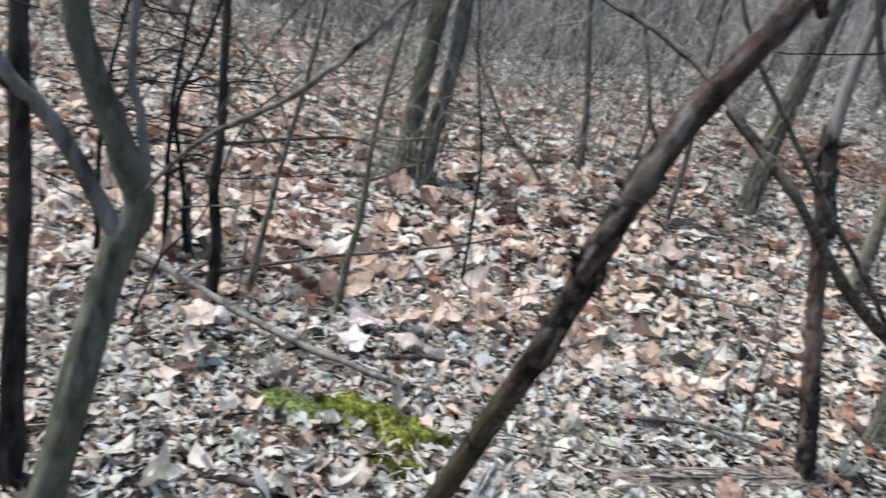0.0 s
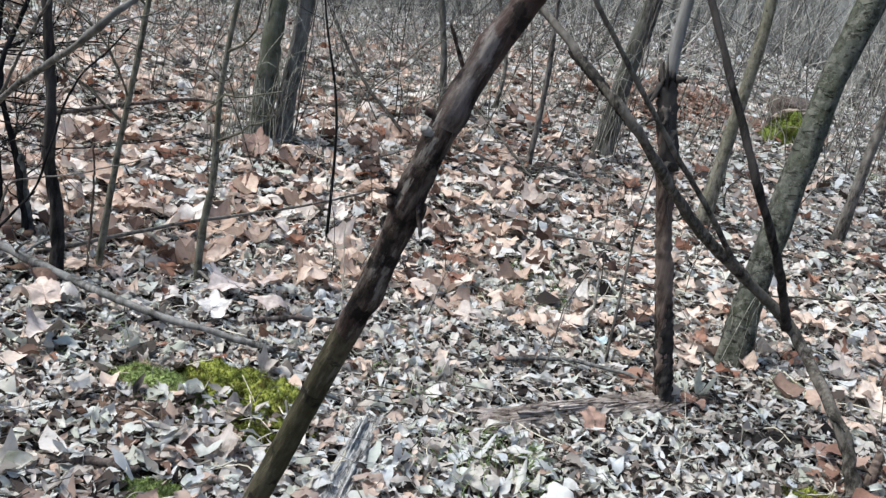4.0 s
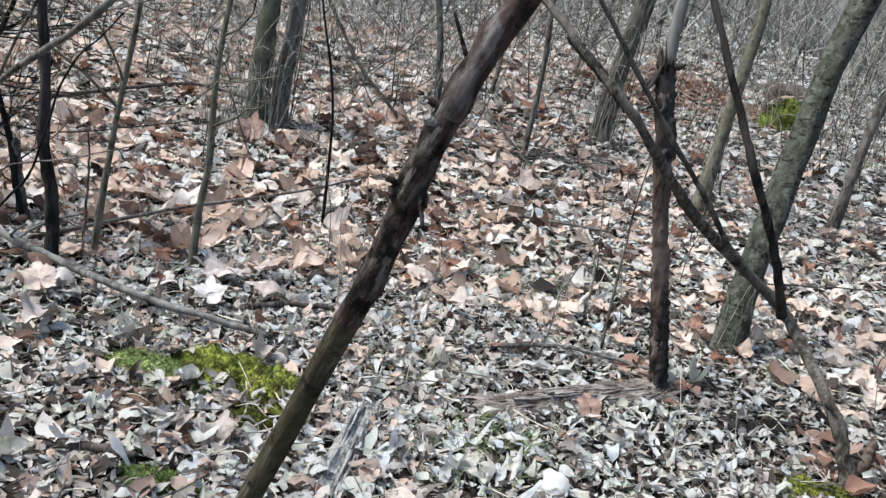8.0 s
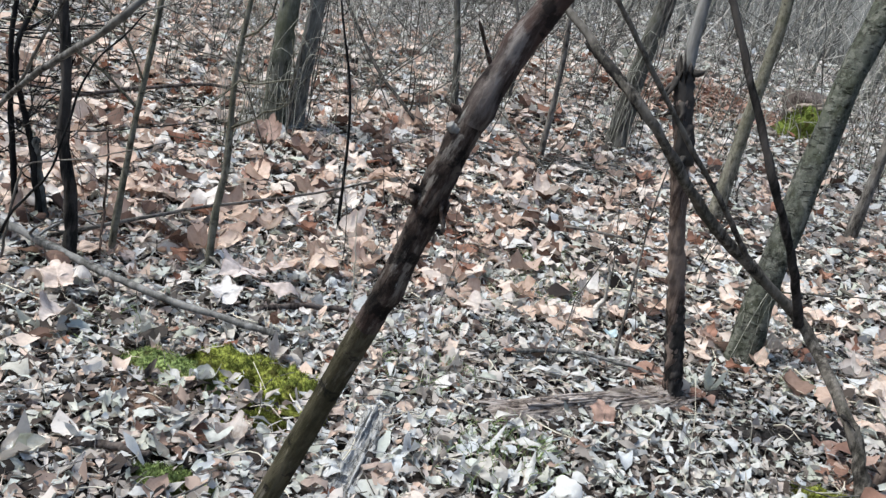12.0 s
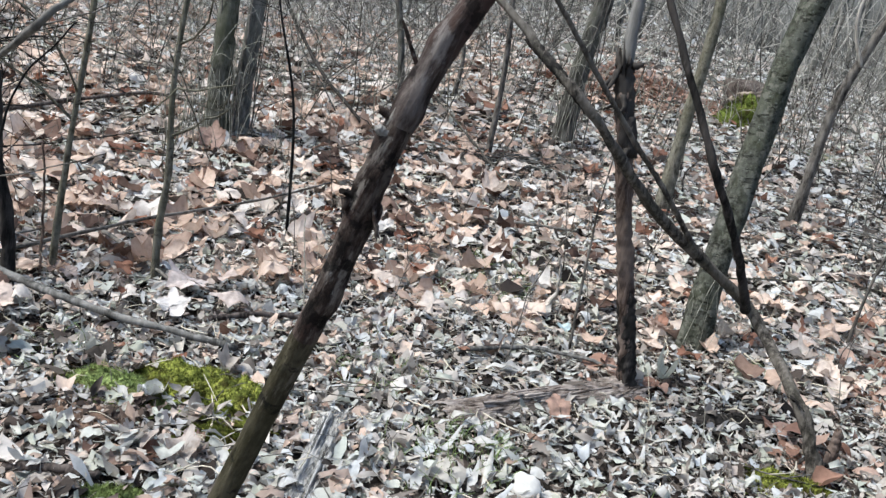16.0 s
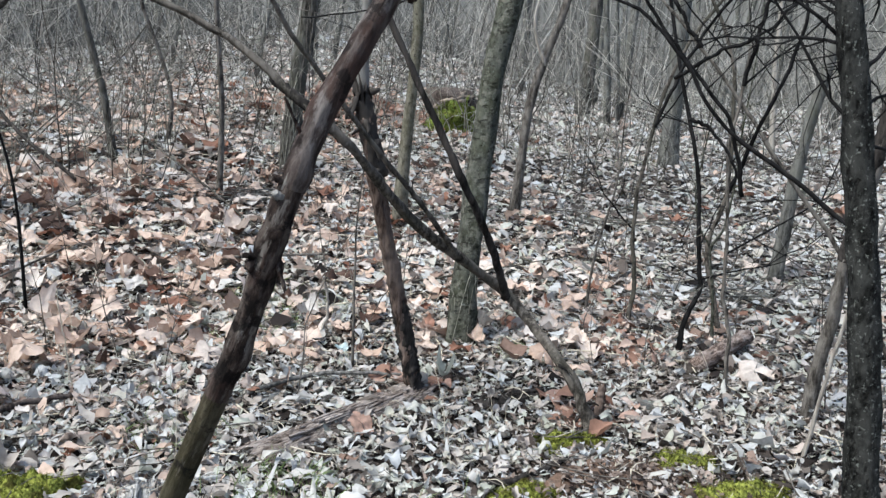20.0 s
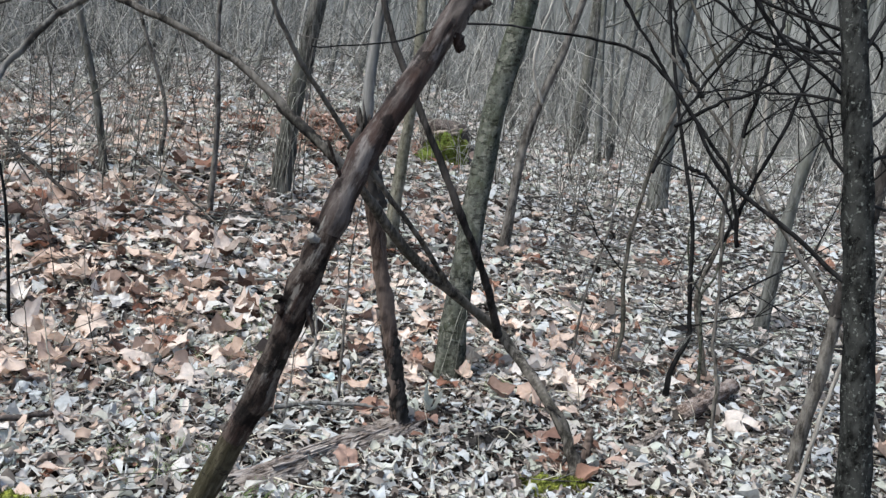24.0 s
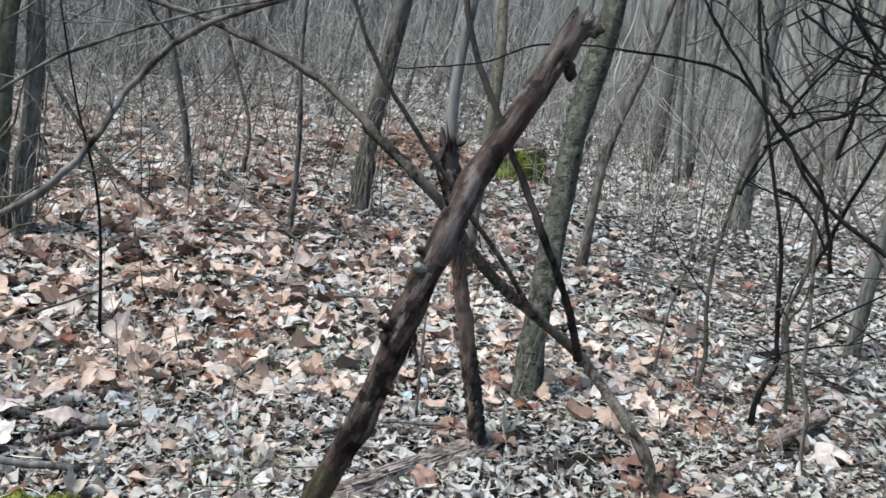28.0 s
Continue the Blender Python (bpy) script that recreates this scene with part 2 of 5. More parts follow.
def leaf_part_material():
    m, nt, b = material("large_dry_leaf", 0.75)
    o = nt.nodes.new("ShaderNodeObjectInfo")
    col = ramp_of(nt, o.outputs["Random"], [(0.0, (0.15, 0.08, 0.055)), (0.16, (0.3, 0.2, 0.15)), (0.45, (0.48, 0.4, 0.35)), (0.8, (0.51, 0.466, 0.426)), (1.0, (0.53, 0.508, 0.48))])
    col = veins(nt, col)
    col = mixed(nt, 0.6, col, ramp_of(nt, noise_of(nt, 5, 5), [(0.34, (0.36, 0.29, 0.24)), (0.56, (1, 1, 1))]), "MULTIPLY")
    nt.links.new(col, b.inputs["Base Color"])
    translucent(nt, b, col, 0.3)
    bumped(nt, b, noise_of(nt, 90, 3), 0.5, 0.003)
    return m


LARGE_LEAF = leaf_part_material()


def plain(name, dark, light, scale, depth, rough=0.9):
    m, nt, b = material(name, rough)
    n = noise_of(nt, scale, 6)
    col = ramp_of(nt, n, [(0.3, dark), (0.7, light)])
    col = mixed(nt, ramp_of(nt, noise_of(nt, scale * 0.17, 3), [(0.4, (0, 0, 0)), (0.65, (0.5, 0.5, 0.5))]), col, light)
    nt.links.new(col, b.inputs["Base Color"])
    bumped(nt, b, n, 0.8, depth)
    return m


def soil_material():
    """Dark humus with the flattened remains of old leaves in it."""
    m, nt, b = material("humus_soil", 0.95)
    co = nt.nodes.new("ShaderNodeTexCoord")
    cells = nt.nodes.new("ShaderNodeTexVoronoi")
    cells.inputs["Scale"].default_value = 24
    nt.links.new(co.outputs["Object"], cells.inputs["Vector"])
    tone = nt.nodes.new("ShaderNodeSeparateColor")
    nt.links.new(cells.outputs["Color"], tone.inputs["Color"])
    col = ramp_of(nt, tone.outputs["Red"], [(0.0, (0.012, 0.009, 0.007)), (0.5, (0.035, 0.027, 0.022)), (0.8, (0.085, 0.068, 0.056)), (1.0, (0.16, 0.14, 0.12))])
    n = noise_of(nt, 40, 5)
    col = mixed(nt, 0.6, col, ramp_of(nt, n, [(0.35, (0.25, 0.22, 0.2)), (0.6, (1, 1, 1))]), "MULTIPLY")
    nt.links.new(col, b.inputs["Base Color"])
    bumped(nt, b, mixed(nt, 0.5, n, tone.outputs["Red"]), 0.8, 0.012)
    return m


SOIL = soil_material()
EARTH = plain("red_brown_earth", (0.035, 0.022, 0.015), (0.21, 0.135, 0.095), 60, 0.02)


def moss_material(name, dark, light):
    m, nt, b = material(name, 0.95)
    b.inputs["Specular IOR Level"].default_value = 0.1
    col = ramp_of(nt, noise_of(nt, 90, 4), [(0.34, dark), (0.62, light)])
    col = mixed(nt, ramp_of(nt, noise_of(nt, 20, 4), [(0.5, (0, 0, 0)), (0.62, (0.8, 0.8, 0.8))]), col, (0.055, 0.042, 0.014))
    g = nt.nodes.new("ShaderNodeNewGeometry")
    col = mixed(nt, 1.0, col, ramp_of(nt, g.outputs["Random Per Island"], [(0.0, (0.45, 0.42, 0.4)), (0.5, (1, 1, 1)), (1.0, (1.35, 1.3, 1.2))]), "MULTIPLY")
    nt.links.new(col, b.inputs["Base Color"])
    translucent(nt, b, col, 0.2)
    bumped(nt, b, noise_of(nt, 70, 4), 1.0, 0.012)
    return m


MOSS = moss_material("green_moss", (0.045, 0.055, 0.012), (0.36, 0.39, 0.085))
MOSS_DEEP = moss_material("olive_moss", (0.02, 0.028, 0.006), (0.2, 0.22, 0.045))
MOSS_LIGHT = moss_material("pale_green_moss", (0.05, 0.07, 0.02), (0.33, 0.41, 0.15))
MOSS_STUMP = moss_material("deep_green_moss", (0.017, 0.027, 0.007), (0.19, 0.235, 0.05))
BROKEN_WOOD = plain("tan_broken_wood", (0.1, 0.075, 0.057), (0.33, 0.27, 0.215), 24, 0.01)
STONE = plain("pale_limestone", (0.34, 0.32, 0.29), (0.58, 0.56, 0.52), 18, 0.003)
GRASS = plain("fresh_grass_blade", (0.07, 0.11, 0.03), (0.2, 0.27, 0.09), 20, 0.001, 0.6)
DRY_GRASS = plain("dry_grass_stem", (0.35, 0.3, 0.22), (0.6, 0.54, 0.43), 20, 0.001, 0.7)
DISTANCE = bark("distant_winter_woods", (0.042, 0.041, 0.037), (0.13, 0.127, 0.115), (0.26, 0.253, 0.228), grain=(2.6, 2.6, 0.22), depth=0.2, patch=0.35)


# ---- mesh helpers ----
def ground_z(x, y):
    x, y = np.asarray(x, float), np.asarray(y, float)
    u = np.clip((y - 2) / 9, 0, 1)
    far = np.clip((np.hypot(x, y) - 2) / 8, 0, 1)
    bumps = np.sin(1.9 * x + 0.6 * y + 0.4) * np.sin(1.3 * y - 0.5 * x + 1.1)
    hill = 0.075 * np.clip(y - 9, 0, 26) * np.exp(-(((x / np.maximum(y, 1) - 0.15) / 0.24) ** 2))
    small = np.sin(6.1 * x + 1.0) * np.sin(5.3 * y + 0.3)
    return 0.55 * u * u * (3 - 2 * u) + bumps * (0.008 + 0.07 * far) + hill + 0.006 * small + 0.26 * np.exp(-(((x - 1.9) / 0.75) ** 2) - ((y - 10.3) / 0.6) ** 2)


def gz(x, y):
    return float(ground_z(x, y))


def mesh_of(name, verts, faces, mat, smooth=True, rib=None):
    verts, faces = np.asarray(verts, np.float32), np.asarray(faces, np.int32)
    me = bpy.data.meshes.new(name)
    me.vertices.add(len(verts))
    me.vertices.foreach_set("co", verts.ravel())
    k = faces.shape[1]
    me.loops.add(faces.size)
    me.loops.foreach_set("vertex_index", faces.ravel())
    me.polygons.add(len(faces))
    me.polygons.foreach_set("loop_start", np.arange(0, faces.size, k, dtype=np.int32))
    me.polygons.foreach_set("use_smooth", np.full(len(faces), smooth))
    me.materials.append(mat)
    me.update(calc_edges=True)
    me.validate()
    if rib is not None:
        me.attributes.new("rib", "FLOAT", "POINT").data.foreach_set("value", np.asarray(rib, np.float32))
    return me


def spline(pts, n):
    """Catmull-Rom through the points, n samples."""
    p = np.array(pts, float)
    p = np.vstack([2 * p[0] - p[1], p, 2 * p[-1] - p[-2]])
    out = []
    for s in np.linspace(0, len(p) - 3 - 1e-6, n):
        i = int(s)
        t = s - i
        a, b, c, d = p[i : i + 4]
        out.append(0.5 * (2 * b + (c - a) * t + (2 * a - 5 * b + 4 * c - d) * t * t + (3 * b - a - 3 * c + d) * t**3))
    return np.array(out)


def tube(pts, r0, r1, seg=10, steps=30, rough=0.08, flare=0.0, broken=0.0, wobble=0.0, power=1.0, resample=True):
    """A closed tapered limb of quads along a line, with uneven ridges."""
    c = spline(pts, steps) if resample else np.asarray(pts, float)
    steps = len(c)
    if wobble:
        w = rng.normal(0, wobble, (steps, 3))
        w = (w + np.roll(w, 1, 0) + np.roll(w, -1, 0)) / 3
        w[0] = w[-1] = 0
        c = c + w
    d = np.gradient(c, axis=0)
    d /= np.linalg.norm(d, axis=1, keepdims=True) + 1e-9
    ref = np.array([0.31, 0.95, 0.05]) if abs(d[:, 2]).mean() > 0.7 else np.array([0.05, 0.1, 1.0])
    a = np.cross(d, ref)
    a /= np.linalg.norm(a, axis=1, keepdims=True) + 1e-9
    b = np.cross(d, a)
    u = np.linspace(0, 1, steps)
    r = r0 + (r1 - r0) * u**power
    r = r * (1 + flare * np.exp(-u * steps / 2.5))
    th = np.linspace(0, 2 * np.pi, seg, endpoint=False)
    ridge = rng.normal(0, 1, seg)
    bumps = rng.normal(0, 1, (steps, seg))
    if rough:
        k = max(3, steps // 16)
        slow = np.stack([np.convolve(np.pad(bumps[:, q], k, "wrap"), np.hanning(k), "same")[k:-k] for q in range(seg)], 1)
        slow = slow + np.roll(slow, 1, 1)
        fine = rng.normal(0, 1, (steps, seg))
        bumps = 0.85 * slow / (slow.std() + 1e-9) + 0.2 * fine
    rr = r[:, None] * np.clip(1 + rough * (0.5 * ridge[None] + bumps), 0.3, 2)
    v = c[:, None] + rr[..., None] * (np.cos(th)[None, :, None] * a[:, None] + np.sin(th)[None, :, None] * b[:, None])
    if broken:
        v[-1] += d[-1] * rng.uniform(-broken, broken, (seg, 1))
    low = np.repeat((c[0] - d[0] * r0 * 0.1)[None], seg, 0)
    top = np.repeat((c[-1] + d[-1] * (r1 * 0.3 - broken * 0.4))[None], seg, 0)
    low = low + 0.02 * (v[0] - c[0])
    top = top + 0.02 * (v[-1] - c[-1])
    v = np.concatenate([low[None], v, top[None]]).reshape(-1, 3)
    i = np.arange(steps + 1)[:, None] * seg
    j = np.arange(seg)[None]
    k = (j + 1) % seg
    f = np.stack([i + j, i + k, i + seg + k, i + seg + j], -1).reshape(-1, 4)
    return v, f


def joined(pieces):
    vs, fs, n = [], [], 0
    for v, f in pieces:
        vs.append(v)
        fs.append(f + n)
        n += len(v)
    return np.concatenate(vs), np.concatenate(fs)


def thing(name, base, label, category, group="", kind=""):
    root = new(name)
    root.location = base
    root.empty_display_size = 0.1
    return tagged(root, label, category, group, kind)


def part(name, vf, mat, parent, label=""):
    """One mesh under a thing, its vertices given in the world."""
    base = Vector(parent.location) if parent.parent is None else Vector(parent.parent.location)
    v = vf[0] - np.array(base)
    ob = new(name, mesh_of(name, v, vf[1], mat))
    ob.parent = parent
    if label:
        ob["label"] = label
    return ob


def along(pts, s):
    c = spline(pts, 40)
    i = min(int(s * 39), 38)
    return c[i] + (c[i + 1] - c[i]) * (s * 39 - i)


def twig_lines(start, way, length, depth, spread=0.6, up=0.15, n=7):
    """A crooked twig and its side twigs, as lines with their radii shares."""
    out = []
    p = [np.array(start, float)]
    w = np.array(way, float)
    w /= np.linalg.norm(w)
    for _ in range(n - 1):
        w = w + rng.normal(0, 0.16, 3) + np.array([0, 0, up * 0.3])
        w /= np.linalg.norm(w)
        p.append(p[-1] + w * length / (n - 1))
    out.append((np.array(p), depth))
    if depth > 0:
        for _ in range(rng.integers(2, 5)):
            i = rng.integers(1, n - 1)
            w2 = (p[i + 1] - p[i]) / (length / (n - 1)) + rng.normal(0, spread, 3)
            out += twig_lines(p[i], w2, length * rng.uniform(0.35, 0.65), depth - 1, spread, up, max(4, n - 2))
    return out


def twigs(start, way, length, depth, r, seg=4, spread=0.6, up=0.15):
    lines = twig_lines(start, way, length, depth, spread, up)
    return joined([tube(p, r * (0.55 ** (depth - d)), r * (0.55 ** (depth - d)) * 0.4, seg, len(p), 0.05, resample=False) for p, d in lines])


# ---- ground ----
def build_ground():
    near = np.arange(-7, 13.01, 0.14)
    xs = np.concatenate([-np.geomspace(130, 7.5, 14), near - 3, np.geomspace(10.5, 130, 14)])
    ys = np.concatenate([-np.geomspace(130, 7.5, 14), near, np.geomspace(13.5, 130, 14)])
    X, Y = np.meshgrid(xs, ys)
    Z = ground_z(X, Y) - 0.045
    Z += rng.normal(0, 0.004, Z.shape)
    v = np.stack([X, Y, Z], -1).reshape(-1, 3)
    nx, ny = len(xs), len(ys)
    i, j = np.meshgrid(np.arange(nx - 1), np.arange(ny - 1))
    a = (j * nx + i).ravel()
    f = np.stack([a, a + 1, a + nx + 1, a + nx], -1)
    return tagged(new("ground", mesh_of("ground", v, f, SOIL)), "dark humus forest floor under leaf litter", "ground", kind="structure")


ground = build_ground()


def turn_of(n, tilt):
    """n random turns: any heading, leaning by about tilt."""
    yaw, roll, lean = rng.uniform(0, 2 * np.pi, n), rng.uniform(0, 2 * np.pi, n), np.abs(rng.normal(0, tilt, n))
    ax = np.stack([np.cos(roll), np.sin(roll), 0 * roll], -1)
    c, s = np.cos(lean)[:, None, None], np.sin(lean)[:, None, None]
    K = np.zeros((n, 3, 3))
    K[:, 0, 2], K[:, 1, 2], K[:, 2, 0], K[:, 2, 1] = ax[:, 1], -ax[:, 0], -ax[:, 1], ax[:, 0]
    R = np.eye(3) + s * K + (1 - c) * (K @ K)
    Z = np.zeros((n, 3, 3))
    Z[:, 0, 0], Z[:, 0, 1], Z[:, 1, 0], Z[:, 1, 1], Z[:, 2, 2] = np.cos(yaw), -np.sin(yaw), np.sin(yaw), np.cos(yaw), 1
    return R @ Z


def oval_leaf(nx, ny):
    """A pointed oval blade on a grid, 1 long."""
    v, f = [], []
    for j in range(ny + 1):
        s = j / ny
        w = 0.29 * max(0.0, math.sin(math.pi * s**0.85)) ** 0.62 + 0.012
        for i in range(nx + 1):
            v.append(((i / nx * 2 - 1) * w, s - 0.5, 0))
    for j in range(ny):
        for i in range(nx):
            a = j * (nx + 1) + i
            f.append((a, a + 1, a + nx + 2, a + nx + 1))
    return np.array(v), np.array(f)


def lobed_leaf(level=1):
    """A broad shallow-lobed sycamore blade, 1 wide, as rings of quads round the stalk, with its ribs."""
    n = (13, 23, 41, 15)[level]
    a = np.linspace(-math.pi * 0.95, math.pi * 0.95, n)
    tips = np.array([-2.25, -1.12, 0, 1.12, 2.25])
    r, rib = np.full(n, 0.38), np.zeros(n)
    for t, s in zip(tips, (0.42, 0.47, 0.53, 0.47, 0.42)):
        r = np.maximum(r, s * np.exp(-(((a - t) / 0.58) ** 2)))
        rib = np.maximum(rib, np.exp(-(((a - t) / 0.12) ** 2)))
    if level:
        r = r * (1 + 0.07 * np.cos(np.arange(n) * 2.6) + 0.04 * np.sin(np.arange(n) * 1.3))
    rings = ((0.05, 1.0), (0.04, 0.62, 1.0), (0.03, 0.35, 0.72, 1.0), (0.04, 0.6, 1.0))[level]
    v = np.array([[k * r[i] * math.sin(a[i]), k * r[i] * math.cos(a[i]), 0] for k in rings for i in range(n)])
    f = [(q * n + i, q * n + i + 1, (q + 1) * n + i + 1, (q + 1) * n + i) for q in range(len(rings) - 1) for i in range(n - 1)]
    ribs = np.concatenate([(0.0 if k == 1.0 else 0.45) + 0.5 * rib for k in rings])
    return v, np.array(f), ribs


def strip_leaf(ny, width=0.11):
    """A narrow willow-like blade with a midrib, 1 long."""
    v, f = [], []
    for j in range(ny + 1):
        q = j / ny
        w = width * max(0.0, math.sin(math.pi * q**0.8)) ** 0.55 + 0.025
        v += [(-w, q - 0.5, 0), (0, q - 0.5, -0.5 * w), (w, q - 0.5, 0)]
    for j in range(ny):
        a = 3 * j
        f += [(a, a + 1, a + 4, a + 3), (a + 1, a + 2, a + 5, a + 4)]
    return np.array(v), np.array(f)


def curled(template, n, size, curl, wave=0.1, jag=0.012, crumple=0.0, roll=4.2):
    """n copies of a flat blade, each rolled about its own length and bent along it."""
    v = template[None] * np.ones((n, 1, 1))
    v[..., :2] += rng.normal(0, jag, (n, template.shape[0], 2))
    v[..., 0] *= rng.uniform(0.6, 1.25, (n, 1))
    ph = rng.uniform(0, 6.3, (n, 3, 1))
    x, y = v[..., 0].copy(), v[..., 1].copy()
    skew = rng.normal(0, 0.35, (n, 1))
    x = x + skew * y * 0.5
    kx, ky = rng.normal(0, curl * roll, (n, 1)), rng.normal(0, curl * 1.9, (n, 1))
    kx, ky = np.where(np.abs(kx) < 0.1, 0.1, kx), np.where(np.abs(ky) < 0.1, 0.1, ky)
    z = (1 - np.cos(kx * x)) / kx + (1 - np.cos(ky * y)) / ky
    v[..., 0], v[..., 1] = np.sin(kx * x) / kx - skew * y * 0.5, np.sin(ky * y) / ky
    v[..., 2] = z + wave * 0.4 * np.sin(7 * x + ph[:, 0]) * np.sin(6 * y + ph[:, 1])
    # edges that lift and droop in turn
    v[..., 2] += wave * 2.2 * (x * x + y * y) * np.sin(3 * np.arctan2(x, y) + ph[:, 2])
    v[..., 2] += np.abs(rng.normal(0, curl * 0.25, (n, 1))) * np.abs(x)
    if crumple:
        # sharp creases across the blade and a rim that rolls in
        for _ in range(3):
            h, q, k = rng.uniform(0, 3.14, (n, 1)), rng.uniform(0, 6.3, (n, 1)), rng.uniform(4, 10, (n, 1))
            v[..., 2] += crumple * rng.uniform(0.3, 1.3, (n, 1)) * np.abs(np.sin(k * (x * np.cos(h) + y * np.sin(h)) + q))
        d = np.hypot(x, y)
        v[..., 2] += rng.normal(0.3, 0.8, (n, 1)) * d**2 * 14 * crumple * (0.6 + 0.4 * np.sin(2 * np.arctan2(x, y) + ph[:, 0]))
        v[..., :2] *= (1 - np.clip(rng.normal(0.1, 0.28, (n, 1)), 0, 0.7) * d)[..., None]
    return v * size[:, None, None]


def scatter(template, faces, xy, size, curl, tilt, lift, wave=0.1, low=0.0, jag=0.012, crumple=0.0, roll=4.2):
    n = len(xy)
    v = curled(template, n, size, curl, wave, jag, crumple, roll)
    v = np.einsum("nij,nkj->nki", turn_of(n, tilt), v)
    z = ground_z(xy[:, 0], xy[:, 1]) - 0.034 + low + rng.uniform(0, 1, n) ** 1.3 * lift
    lo = v[..., 2].min(1)
    v[..., 2] += (z - np.minimum(lo * 0.75, 0))[:, None]
    v[..., :2] += xy[:, None]
    f = faces[None] + (np.arange(n) * len(template))[:, None, None]
    return v.reshape(-1, 3), f.reshape(-1, faces.shape[1])


def fan(n, r0, r1, a0=-48, a1=60, eye=(0.0, -0.7)):
    """n places on the ground between two distances, headings in degrees to the right of north."""
    r = np.sqrt(rng.uniform(r0 * r0, r1 * r1, n))
    a = np.radians(rng.uniform(a0, a1, n))
    return np.stack([eye[0] + r * np.sin(a), eye[1] + r * np.cos(a)], -1)


def bare(xy):
    """Away from the moss cushions and the open soil."""
    keep = np.ones(len(xy), bool)
    for x, y, rx, ry in BARE:
        keep &= ((xy[:, 0] - x) / rx) ** 2 + ((xy[:, 1] - y) / ry) ** 2 > rng.uniform(0.45, 1.2, len(xy))
    return xy[keep]


BARE = [(-0.86, 1.4, 0.13, 0.07), (-0.9, 1.6, 0.17, 0.085), (-0.7, 1.72, 0.16, 0.1), (-0.78, 1.65, 0.1, 0.07), (-0.53, 1.68, 0.14, 0.11), (-0.53, 1.45, 0.11, 0.06), (-0.63, 1.05, 0.09, 0.05), (1.17, 1.8, 0.16, 0.06), (1.48, 1.57, 0.15, 0.09), (0.87, 1.45, 0.14, 0.07), (1.2, 1.52, 0.24, 0.12), (1.55, 1.34, 0.22, 0.13), (0.2, 1.88, 0.1, 0.05), (0.4, 2.03, 0.13, 0.06), (0.62, 2.2, 0.15, 0.06), (1.14, 2.19, 0.16, 0.04), (1.7, 2.12, 0.14, 0.07), (1.88, 2.24, 0.14, 0.08), (2.1, 2.4, 0.14, 0.09), (2.32, 2.54, 0.14, 0.09), (-0.245, 1.42, 0.06, 0.28)]


def small_sizes(n, mean=0.068):
    return np.clip(rng.lognormal(math.log(mean), 0.38, n), 0.4 * mean, 2.3 * mean)


